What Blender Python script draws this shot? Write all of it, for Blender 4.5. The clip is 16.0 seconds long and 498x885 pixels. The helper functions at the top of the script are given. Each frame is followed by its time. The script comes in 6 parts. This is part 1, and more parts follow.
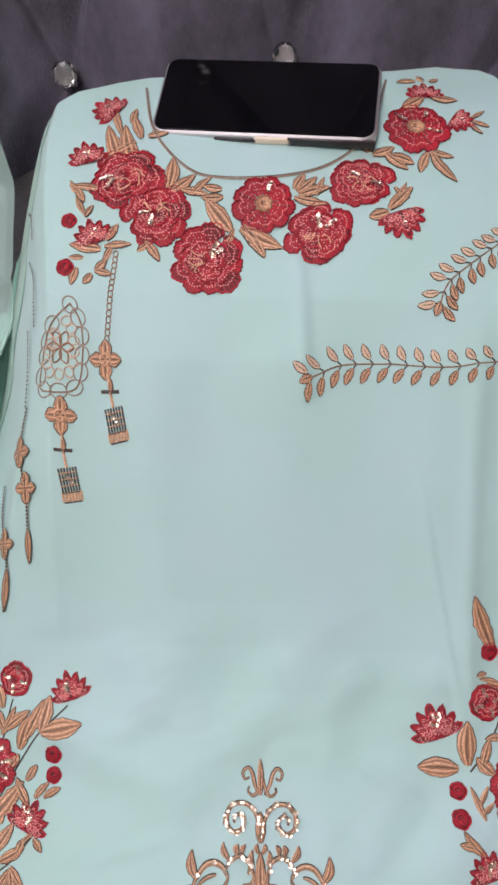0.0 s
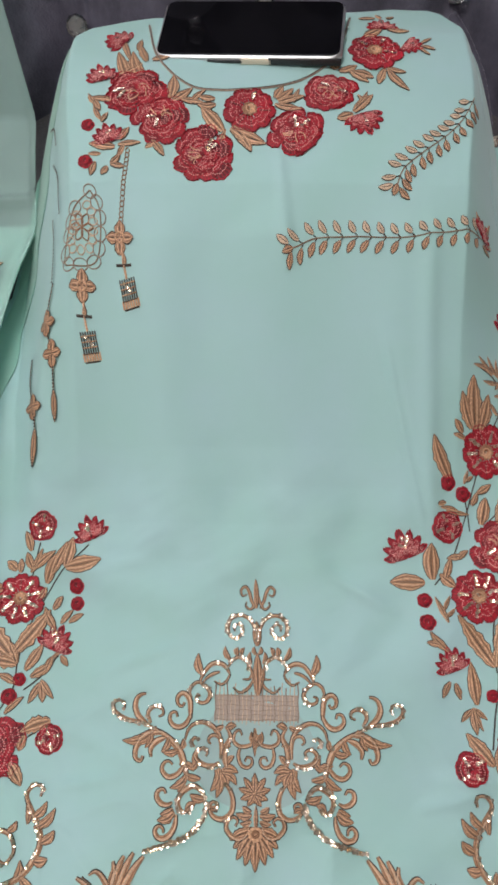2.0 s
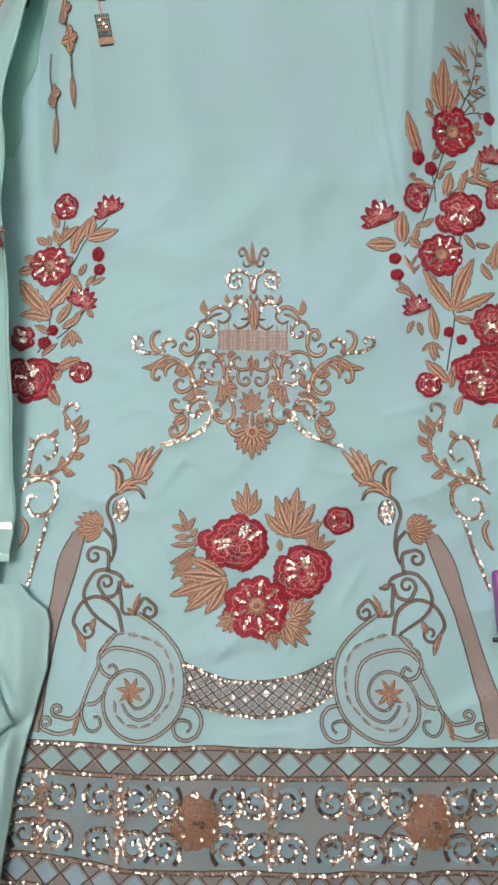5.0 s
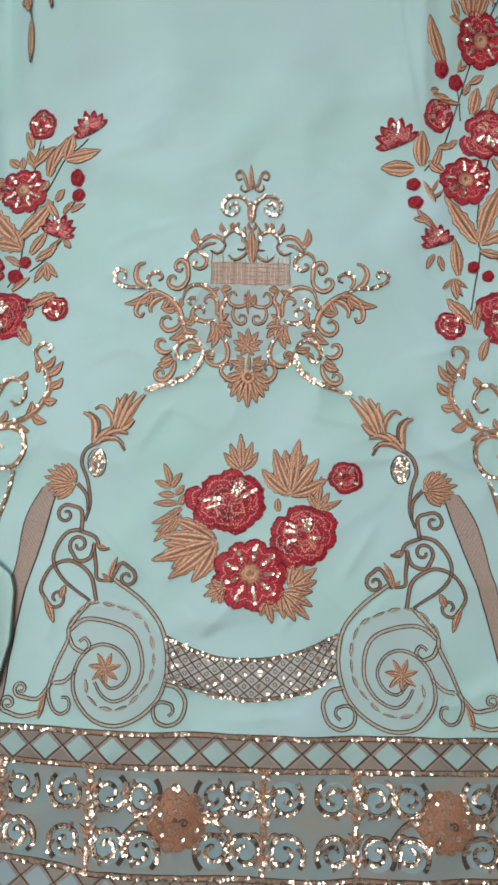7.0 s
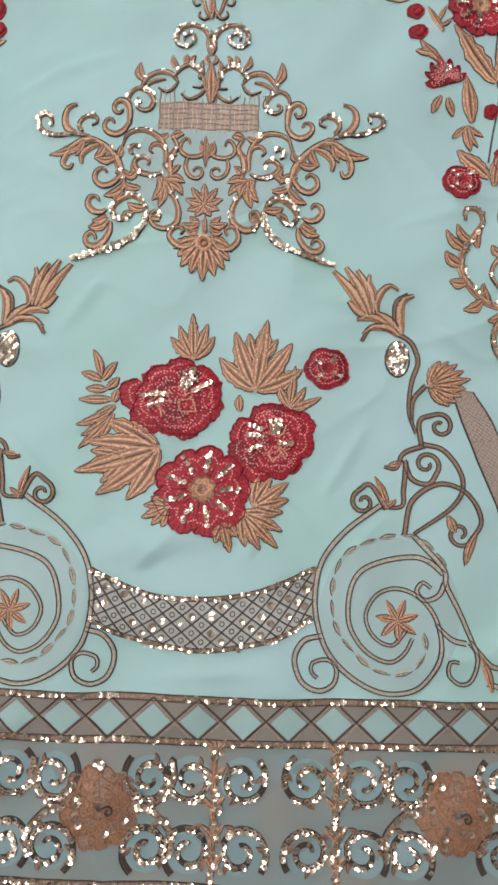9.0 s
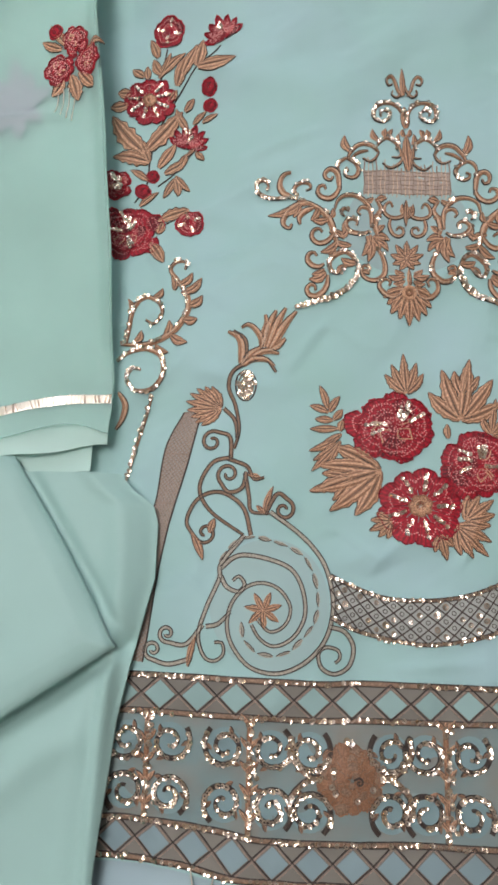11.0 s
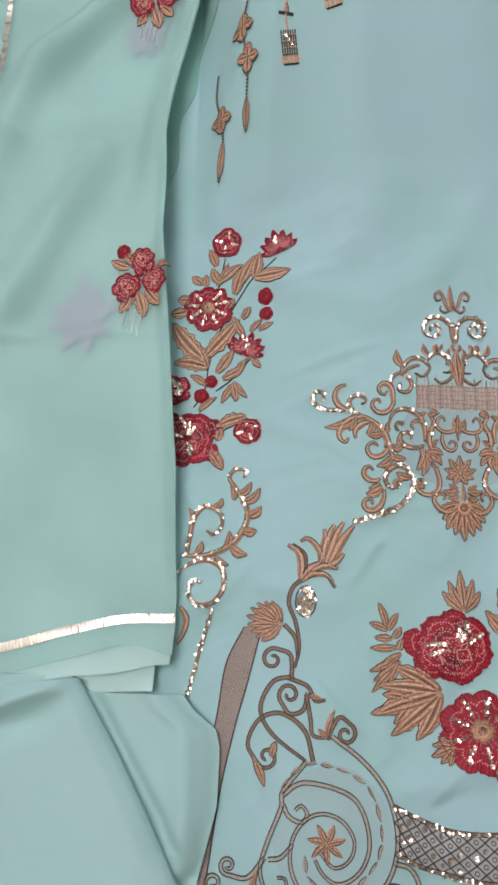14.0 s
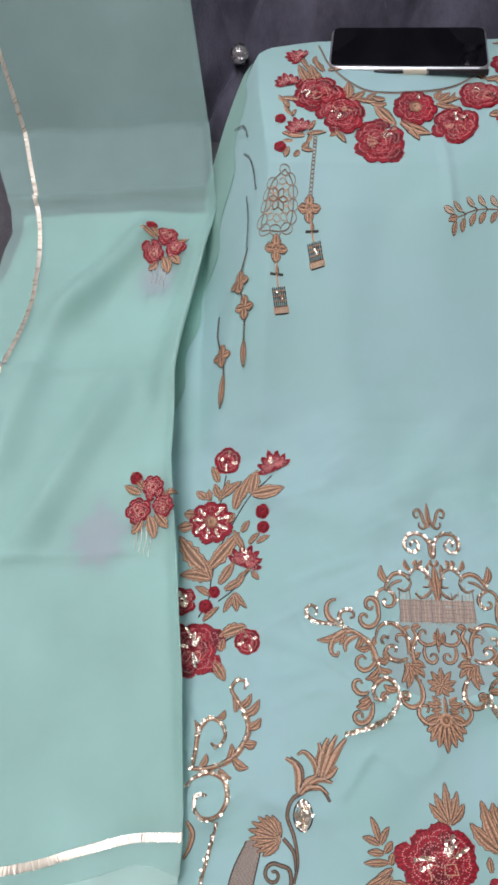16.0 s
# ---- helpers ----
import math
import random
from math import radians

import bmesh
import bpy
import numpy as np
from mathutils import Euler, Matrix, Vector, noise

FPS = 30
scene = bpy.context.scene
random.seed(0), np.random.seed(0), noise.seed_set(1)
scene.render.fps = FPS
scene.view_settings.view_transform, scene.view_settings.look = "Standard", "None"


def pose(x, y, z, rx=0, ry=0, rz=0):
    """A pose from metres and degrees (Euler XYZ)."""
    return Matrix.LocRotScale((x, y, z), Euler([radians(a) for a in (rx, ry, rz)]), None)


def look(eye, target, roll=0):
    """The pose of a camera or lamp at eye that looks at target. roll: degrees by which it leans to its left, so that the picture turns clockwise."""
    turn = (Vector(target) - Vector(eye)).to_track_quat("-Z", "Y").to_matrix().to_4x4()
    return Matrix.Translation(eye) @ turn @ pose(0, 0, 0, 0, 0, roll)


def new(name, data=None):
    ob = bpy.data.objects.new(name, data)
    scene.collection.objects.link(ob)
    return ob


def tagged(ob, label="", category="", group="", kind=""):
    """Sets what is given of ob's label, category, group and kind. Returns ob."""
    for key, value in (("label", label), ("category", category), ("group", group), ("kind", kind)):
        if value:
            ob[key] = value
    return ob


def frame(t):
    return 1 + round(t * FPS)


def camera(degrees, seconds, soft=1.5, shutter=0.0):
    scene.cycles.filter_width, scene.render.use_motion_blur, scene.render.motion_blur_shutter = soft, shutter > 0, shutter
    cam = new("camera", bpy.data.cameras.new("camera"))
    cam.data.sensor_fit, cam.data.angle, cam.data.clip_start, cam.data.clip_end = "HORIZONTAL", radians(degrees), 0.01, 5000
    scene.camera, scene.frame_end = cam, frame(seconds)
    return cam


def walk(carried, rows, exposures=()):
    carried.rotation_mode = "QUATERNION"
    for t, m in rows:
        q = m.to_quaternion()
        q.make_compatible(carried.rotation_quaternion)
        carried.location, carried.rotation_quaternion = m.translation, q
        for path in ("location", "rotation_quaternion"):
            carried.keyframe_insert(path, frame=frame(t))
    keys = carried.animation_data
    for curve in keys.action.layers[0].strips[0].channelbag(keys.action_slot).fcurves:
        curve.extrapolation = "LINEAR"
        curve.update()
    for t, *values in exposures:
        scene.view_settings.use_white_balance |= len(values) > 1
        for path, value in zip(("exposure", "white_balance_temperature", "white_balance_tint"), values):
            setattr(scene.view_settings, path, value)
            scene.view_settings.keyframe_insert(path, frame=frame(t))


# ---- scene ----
cam = camera(40.0, 16.0, soft=3.1)
PATH = [
    (0, (-0.005, 0.095, 0.515), (-0.053, 0.609, -1.417), -3.4),
    (0.5, (0.005, 0.072, 0.531), (-0.035, 0.615, -1.394), -2.6),
    (1, (0.01, 0.036, 0.538), (-0.023, 0.604, -1.38), -1.9),
    (1.5, (0.009, -0.007, 0.547), (-0.022, 0.574, -1.367), -1.6),
    (2, (-0.003, -0.051, 0.562), (-0.023, 0.537, -1.349), -1.2),
    (2.5, (-0.007, -0.096, 0.584), (-0.022, 0.494, -1.327), -0.9),
    (3, (0.001, -0.14, 0.598), (-0.013, 0.444, -1.315), -0.8),
    (3.5, (0.006, -0.184, 0.608), (-0.004, 0.361, -1.317), -0.5),
    (4, (0.008, -0.229, 0.612), (0.001, 0.246, -1.33), -0.2),
    (4.5, (0.003, -0.259, 0.613), (0.001, 0.132, -1.349), 0.2),
    (5, (-0.002, -0.287, 0.608), (-0.004, 0.044, -1.365), 0.2),
    (7.5, (0.009, -0.324, 0.453), (-0.001, -0.004, -1.521), -0.1),
    (8, (0.039, -0.343, 0.371), (0.025, -0.007, -1.601), -0.4),
    (10.5, (-0.046, -0.374, 0.463), (-0.048, -0.045, -1.51), 0.7),
    (11, (-0.11, -0.373, 0.466), (-0.118, -0.01, -1.501), 0.1),
    (11.5, (-0.151, -0.38, 0.472), (-0.162, 0.012, -1.489), 0.0),
    (12, (-0.173, -0.38, 0.474), (-0.195, 0.036, -1.482), -1.2),
    (12.5, (-0.174, -0.368, 0.482), (-0.202, 0.083, -1.467), -1.5),
    (13, (-0.171, -0.345, 0.488), (-0.201, 0.144, -1.45), -1.5),
    (13.5, (-0.165, -0.313, 0.494), (-0.197, 0.196, -1.44), -1.7),
    (14, (-0.154, -0.271, 0.501), (-0.174, 0.269, -1.424), -0.2),
    (14.5, (-0.146, -0.239, 0.514), (-0.171, 0.345, -1.398), -0.8),
    (15, (-0.147, -0.213, 0.535), (-0.162, 0.439, -1.355), 0.1),
    (15.5, (-0.149, -0.191, 0.559), (-0.168, 0.525, -1.308), -0.4),
    (16, (-0.155, -0.187, 0.597), (-0.182, 0.586, -1.247), -0.7),
]
walk(cam, [(t, look(eye, target, roll)) for t, eye, target, roll in PATH], ((0.0, 0.20, 6750, 30), (0.6, 0.06, 6650, 22), (1.0, -0.02, 6600, 19), (2.0, -0.06, 6550, 16), (3.5, -0.09, 6450, 16), (4.5, -0.09, 6450, 19), (5.0, 0.05, 6450, 22), (7.5, 0.06, 6600, 19), (8.0, 0.08, 6600, 20), (10.3, 0.04, 6550, 20), (11.0, -0.10, 6500, 19), (12.0, -0.08, 6400, 19), (13.0, -0.17, 6350, 21), (14.5, -0.13, 6250, 22), (16.0, -0.08, 6150, 20)))

# ---- light ----
world = bpy.data.worlds.new("world")
scene.world = world
world.use_nodes = True
sky = world.node_tree.nodes.new("ShaderNodeTexSky")
sky.sky_type, sky.sun_disc, sky.sun_elevation, sky.sun_rotation = "NISHITA", False, radians(35), radians(200)
world.node_tree.links.new(sky.outputs[0], world.node_tree.nodes["Background"].inputs[0])
world.node_tree.nodes["Background"].inputs[1].default_value = 0.1


def area_lamp(name, m, w, h, watts, colour):
    d = bpy.data.lights.new(name, "AREA")
    d.shape, d.size, d.size_y, d.energy, d.color = "RECTANGLE", w, h, watts, colour
    ob = new(name, d)
    ob.matrix_world = m
    return ob


area_lamp("window_daylight", look((-0.3, 1.66, 1.3), (-0.1, -0.1, 0.0)), 1.3, 1.2, 18, (0.90, 0.96, 1.0))
area_lamp("ceiling_lamp_light", look((-0.5, -0.1, 2.02), (-0.5, -0.1, 0)), 0.55, 0.55, 20.5, (1.0, 0.96, 0.9))


# ---- materials ----
def material(name, colour, rough=0.7, metal=0.0, sheen=0.0, coat=0.0):
    m = bpy.data.materials.new(name)
    m.use_nodes = True
    b = m.node_tree.nodes["Principled BSDF"]
    b.inputs["Base Color"].default_value = (*colour, 1)
    b.inputs["Roughness"].default_value = rough
    b.inputs["Metallic"].default_value = metal
    b.inputs["Sheen Weight"].default_value = sheen
    b.inputs["Coat Weight"].default_value = coat
    return m, m.node_tree.nodes, m.node_tree.links, b


def mottled(m, colour, spread, scale, detail=4.0, stretch=(1, 1, 1)):
    """Lets a noise of that scale vary the base colour; returns the noise's value."""
    _, nodes, links, b = m
    at = nodes.new("ShaderNodeTexCoord")
    mapping = nodes.new("ShaderNodeMapping")
    mapping.inputs["Scale"].default_value = stretch
    n = nodes.new("ShaderNodeTexNoise")
    n.inputs["Scale"].default_value, n.inputs["Detail"].default_value = scale, detail
    ramp = nodes.new("ShaderNodeValToRGB")
    ramp.color_ramp.elements[0].position, ramp.color_ramp.elements[1].position = 0.3, 0.7
    for e, k in zip(ramp.color_ramp.elements, (1 - spread, 1 + spread)):
        e.color = (*[min(1, c * k) for c in colour], 1)
    links.new(at.outputs["Object"], mapping.inputs[0])
    links.new(mapping.outputs[0], n.inputs["Vector"])
    links.new(n.outputs[0], ramp.inputs[0])
    links.new(ramp.outputs[0], b.inputs["Base Color"])
    return at, n


def bumped(m, at, scale, strength, distance=0.0004, kind="noise", stretch=(1, 1, 1)):
    _, nodes, links, b = m
    mapping = nodes.new("ShaderNodeMapping")
    mapping.inputs["Scale"].default_value = stretch
    tex = nodes.new("ShaderNodeTexNoise" if kind == "noise" else "ShaderNodeTexWave" if kind == "wave" else "ShaderNodeTexVoronoi")
    tex.inputs["Scale"].default_value = scale
    bump = nodes.new("ShaderNodeBump")
    bump.inputs["Strength"].default_value, bump.inputs["Distance"].default_value = strength, distance
    links.new(at.outputs["Object"], mapping.inputs[0])
    links.new(mapping.outputs[0], tex.inputs["Vector"])
    links.new(tex.outputs[0], bump.inputs["Height"])
    links.new(bump.outputs[0], b.inputs["Normal"])
    return tex


def cloth(name, colour, spread=0.05, sheen=0.25, rough=0.75, through_light=0.0, weave=1400):
    m = material(name, colour, rough, 0, sheen)
    at, _ = mottled(m, colour, spread, 9.0)
    bumped(m, at, weave, 0.25, 0.0003)
    if through_light:
        _, nodes, links, b = m
        clear, mix = nodes.new("ShaderNodeBsdfTransparent"), nodes.new("ShaderNodeMixShader")
        clear.inputs[0].default_value = (0.90, 1.0, 0.965, 1)
        mix.inputs[0].default_value = through_light
        links.new(b.outputs[0], mix.inputs[1])
        links.new(clear.outputs[0], mix.inputs[2])
        links.new(mix.outputs[0], nodes["Material Output"].inputs[0])
    return m[0]


def thread(name, colour, spread=0.3, rough=0.5, sheen=0.3, scale=900):
    m = material(name, colour, rough, 0, sheen)
    at, _ = mottled(m, colour, spread, scale, 2.0)
    bumped(m, at, 1500, 0.6, 0.0004)
    return m[0]


MINT = (0.40, 0.592, 0.588)
GREEN = (0.53, 0.785, 0.725)
# the mint cloth darkened: shade on the left flank put into its colour
SLEEVE_SHADE = cloth("shaded_mint_sleeve", (0.25, 0.48, 0.41), 0.08)
PALE = thread("pale_tan_thread", (0.62, 0.46, 0.33), 0.25, 0.55, 0.1)
GEORGETTE = cloth("mint_georgette", MINT, 0.04)
for node in GEORGETTE.node_tree.nodes:
    if node.type == "VALTORGB":
        node.color_ramp.elements[0].color, node.color_ramp.elements[1].color = (0.338, 0.588, 0.552, 1), (0.375, 0.592, 0.618, 1)
LINING = cloth("pale_blue_lining", (0.36, 0.50, 0.55), 0.08)
CHIFFON = cloth("green_chiffon", (0.455, 0.685, 0.645), 0.08, 0.05, 0.7, 0.52)
CHIFFON_FOLDED = cloth("folded_green_chiffon", GREEN, 0.05, 0.2, 0.7, 0.12)
COTTON = cloth("mint_cotton", (0.352, 0.582, 0.545), 0.03, 0.15, 0.65)
NET = cloth("grey_net", (0.215, 0.208, 0.182), 0.18, 0.1, 0.8, 0.0, 2200)
BAND = material("sheer_grey_net", (0.23, 0.26, 0.25), 0.8, 0, 0.1)
at, noise = mottled(BAND, (0.23, 0.26, 0.25), 0.15, 26.0, 3.0)
for node in BAND[1]:
    if node.type == "VALTORGB":
        node.color_ramp.elements[0].color, node.color_ramp.elements[1].color = (0.245, 0.245, 0.215, 1), (0.185, 0.295, 0.305, 1)
bumped(BAND, at, 2200, 0.25, 0.0003)
BAND = BAND[0]
CREST_NET = cloth("faint_grey_net", (0.345, 0.505, 0.505), 0.08)
VEILED = cloth("net_veiled_mint", (0.345, 0.520, 0.515), 0.05)
HEM_TEAL = cloth("unlined_teal_georgette", (0.285, 0.455, 0.445), 0.12)
HEM_BLUE = cloth("net_over_blue_slip", (0.235, 0.345, 0.375), 0.15)
STRIP = cloth("grey_rose_net", (0.36, 0.35, 0.32), 0.15, 0.1, 0.8, 0.0, 2200)
GOLD_SEQUIN = material("warm_gold_sequin", (0.95, 0.79, 0.60), 0.26, 1.0)[0]
BAND_CLEAR = cloth("sheer_blue_net", (0.215, 0.335, 0.35), 0.15, 0.1, 0.8, 0.0, 2200)
RED = thread("red_thread", (0.44, 0.008, 0.025), 0.45, 0.6, 0.0)
RED_MID = thread("mid_red_thread", (0.25, 0.005, 0.016), 0.4, 0.6, 0.0)
RED_DARK = thread("dark_red_thread", (0.10, 0.003, 0.008), 0.3, 0.6, 0.0)
PINK = thread("rose_pink_beads", (0.85, 0.36, 0.34), 0.2, 0.2)
GOLD = thread("tan_gold_thread", (0.62, 0.37, 0.225), 0.45, 0.5, 0.1)
GOLD_DEEP = thread("deep_tan_thread", (0.30, 0.155, 0.085), 0.3, 0.5, 0.1)
BROWN = thread("dark_brown_cord", (0.036, 0.025, 0.019), 0.3, 0.6)
OUTLINE = thread("umber_outline_cord", (0.050, 0.033, 0.024), 0.3, 0.6)
CORD = thread("brown_taupe_cord", (0.27, 0.175, 0.115), 0.35, 0.55, 0.1)
FINE = thread("grey_taupe_stitch", (0.42, 0.40, 0.33), 0.3, 0.6, 0.1)
VEIL = cloth("pale_grey_net", (0.37, 0.40, 0.375), 0.2, 0.1, 0.7, 0.0, 2200)
PANEL = cloth("pink_taupe_net", (0.40, 0.335, 0.29), 0.15, 0.1, 0.8, 0.0, 2200)
TAUPE = thread("taupe_net_thread", (0.33, 0.25, 0.20), 0.3, 0.6)
SEQUIN = material("gold_sequin", (0.95, 0.82, 0.69), 0.26, 1.0)[0]
LACE = material("silver_gold_lace", (0.85, 0.80, 0.70), 0.38, 0.9)[0]
LILAC = thread("faded_lilac_thread", (0.598, 0.386, 0.56), 0.1, 0.6, 0.1, 300)


def velvet(name, colour):
    m = material(name, colour, 0.8, 0, 1.0)
    m[3].inputs["Sheen Tint"].default_value = (0.55, 0.55, 0.68, 1)
    m[3].inputs["Sheen Roughness"].default_value = 0.3
    at, n = mottled(m, colour, 0.6, 16.0, 11.0, (1, 0.6, 0.6))
    n.inputs["Roughness"].default_value = 0.72
    bumped(m, at, 420, 0.8, 0.0012)
    return m[0]


VELVET = velvet("charcoal_crushed_velvet", (0.088, 0.086, 0.122))
GLITTER = velvet("grey_glitter_fabric", (0.078, 0.074, 0.084))
m = material("phone_screen_glass", (0.002, 0.002, 0.003), 0.05)
m[3].inputs["Specular IOR Level"].default_value = 0.25
SCREEN = m[0]
m = material("silver_phone_frame", (0.62, 0.62, 0.64), 0.28, 0.85)
FRAME = m[0]
PLASTIC = material("black_plastic", (0.02, 0.02, 0.022), 0.4)[0]
CREAM = material("cream_plastic_insert", (0.75, 0.66, 0.52), 0.4)[0]
PURPLE = material("purple_gloss_film", (0.36, 0.12, 0.36), 0.25, 0.3)[0]
m = material("clear_crystal", (1, 1, 1), 0.02)
m[3].inputs["Transmission Weight"].default_value, m[3].inputs["IOR"].default_value = 1.0, 1.6
CRYSTAL = m[0]
WALL = material("white_wall_paint", (0.72, 0.70, 0.66), 0.9)
mottled(WALL, (0.72, 0.70, 0.66), 0.04, 3.0)
WALL = WALL[0]
FLOOR = material("beige_floor", (0.42, 0.36, 0.30), 0.5)
mottled(FLOOR, (0.42, 0.36, 0.30), 0.15, 5.0)
FLOOR = FLOOR[0]
GLOW = material("lamp_diffuser", (0.9, 0.9, 0.88), 0.5)
GLOW[3].inputs["Emission Color"].default_value = (1.0, 0.95, 0.88, 1)
GLOW[3].inputs["Emission Strength"].default_value = 8.0
GLOW = GLOW[0]


# ---- shapes ----
def smooth(a, b, x):
    u = np.clip((np.asarray(x, float) - a) / (b - a), 0, 1)
    return u * u * (3 - 2 * u)


LATTICE = np.random.RandomState(3).rand(64, 64)


def ripple(x, y, size):
    """Smooth noise from -1 to 1 with bumps about that many metres wide."""
    x, y = np.asarray(x, float) / size + 100, np.asarray(y, float) / size + 100
    i, j = np.floor(x).astype(int), np.floor(y).astype(int)
    u, v = x - i, y - j
    u, v = u * u * (3 - 2 * u), v * v * (3 - 2 * v)
    a, b, c, d = (LATTICE[p % 64, q % 64] for p, q in ((i, j), (i + 1, j), (i, j + 1), (i + 1, j + 1)))
    return 2 * ((a * (1 - u) + b * u) * (1 - v) + (c * (1 - u) + d * u) * v) - 1


def fold(x, y, p, q, width, height):
    """A soft ridge along the line from p to q."""
    (x0, y0), (x1, y1) = p, q
    dx, dy = x1 - x0, y1 - y0
    n = math.hypot(dx, dy)
    along, across = ((x - x0) * dx + (y - y0) * dy) / n, ((x - x0) * dy - (y - y0) * dx) / n
    ends = smooth(-0.15 * n, 0.2 * n, along) * smooth(1.15 * n, 0.8 * n, along)
    return height * ends * np.exp(-((across / width) ** 2))


def kurta_height(x, y):
    """The height of the kurta's cloth: flat below, raised over the padding under its bodice."""
    x, y = np.asarray(x, float), np.asarray(y, float)
    rise = np.interp(y, [-0.02, 0.02, 0.05, 0.08, 0.11, 0.14, 0.17, 0.2, 0.23, 0.26, 0.3, 0.34, 0.38, 0.42, 0.46, 0.5, 0.53],
                     [0, 0.002, 0.006, 0.013, 0.023, 0.036, 0.05, 0.0645, 0.0795, 0.094, 0.1075, 0.1115, 0.1125, 0.108, 0.099, 0.084, 0.068])
    square = 0.012 * smooth(0.28, 0.42, y)
    side = 1 - np.clip((-x - 0.150 - square) / (0.064 - square), 0, 1) ** 1.15 - np.clip((x - 0.160 - square) / (0.068 - square), 0, 1) ** 1.15
    z = rise * side + 0.003 - 0.010 * smooth(-0.09, -0.2, x) * smooth(0.16, 0.02, y) - 0.014 * smooth(-0.075, -0.15, x) * smooth(0.20, 0.05, y) * smooth(-0.2, -0.09, y)
    low = smooth(0.16, 0.02, y)
    z = z + (0.0028 * ripple(x * 0.8 + y * 0.6, (y - x) * 1.7, 0.075) + 0.0016 * ripple(x + y, y - x, 0.03) + 0.0004 * ripple(x - y, y, 0.011)) * (0.3 + 0.7 * low)
    z = z + (0.0022 * (1 - abs(ripple(x * 0.7 + y * 0.5, y * 1.3 - x * 0.6, 0.085))) ** 5 + 0.0010 * (1 - abs(ripple(x * 0.8 - y * 0.6, y + x * 0.8, 0.045))) ** 5) * smooth(0.06, -0.14, y)
    z = z + 0.0022 * np.sin(x * 62 + 2.0 * ripple(x, y, 0.2)) * smooth(-0.02, 0.1, y) * smooth(0.32, 0.25, y)
    z = z + fold(x, y, (-0.2, 0.03), (-0.05, -0.02), 0.014, 0.004) + fold(x, y, (0.13, 0.28), (0.14, 0.02), 0.008, 0.003)
    z = z + fold(x, y, (0.098, 0.19), (0.134, 0.05), 0.0035, 0.0035) + 0.004 * smooth(0.0, 0.012, (x - 0.102) - (0.163 - y) * 0.29) * smooth(0.22, 0.15, y) * smooth(0.02, 0.07, y)
    z = z + fold(x, y, (0.012, 0.33), (0.02, 0.24), 0.006, 0.003) + fold(x, y, (-0.15, -0.11), (-0.09, -0.13), 0.008, 0.003)
    z = z + fold(x, y, (-0.15, -0.235), (-0.09, -0.25), 0.007, 0.003) + fold(x, y, (0.09, -0.2), (0.17, -0.24), 0.009, 0.003)
    z = z + fold(x, y, (-0.06, -0.37), (0.03, -0.35), 0.008, 0.002) + fold(x, y, (-0.17, 0.24), (-0.2, 0.08), 0.01, 0.006)
    for p, q, wide, high in (
        ((-0.13, -0.07), (-0.06, -0.045), 0.005, 0.0022), ((-0.15, -0.15), (-0.10, -0.14), 0.004, 0.0020), ((0.12, -0.16), (0.16, -0.15), 0.004, 0.0018),
        ((-0.085, -0.235), (-0.06, -0.20), 0.004, 0.0018), ((0.09, -0.215), (0.05, -0.205), 0.004, 0.0016), ((-0.03, -0.372), (0.0, -0.345), 0.004, 0.0022),
        ((0.03, -0.37), (0.045, -0.335), 0.004, 0.0020), ((-0.11, -0.30), (-0.075, -0.335), 0.0035, 0.0018), ((0.075, -0.33), (0.10, -0.29), 0.004, 0.0018),
        ((-0.02, -0.435), (0.045, -0.43), 0.004, 0.0014), ((-0.16, 0.01), (-0.09, 0.02), 0.006, 0.0022), ((0.06, 0.01), (0.11, -0.02), 0.005, 0.0020),
    ):
        z = z + fold(x, y, p, q, wide, high)
    return z


def backrest_height(x, y):
    """The front of the tufted backrest as a slope over the seat, with a dimple at each button."""
    x, y = np.asarray(x, float), np.asarray(y, float)
    z = 1.55 * (y - 0.515) + 0.004
    row = (y - 0.553 - 0.045 * (x + 0.186)) / 0.105
    best = np.full(x.shape, 9.0)
    for k in range(-2, 6):
        for i in range(-6, 7):
            bx = -0.186 + 0.187 * (i + 0.5 * (k % 2))
            by = 0.553 + 0.105 * k + 0.045 * (bx + 0.186)
            best = np.minimum(best, np.hypot(x - bx, (y - by) * 1.3))
    puff = 1 - np.exp(-best / 0.045)
    u, v = (x + 0.186) / 0.187, row / 2
    crease = np.minimum(np.abs((u + v + 0.5) % 1 - 0.5), np.abs((u - v + 0.5) % 1 - 0.5))
    z = z + 0.066 * puff - 0.046 * np.exp(-((crease / 0.05) ** 2)) * puff - 0.046 + 0.003 * ripple(x, y, 0.06)
    return z


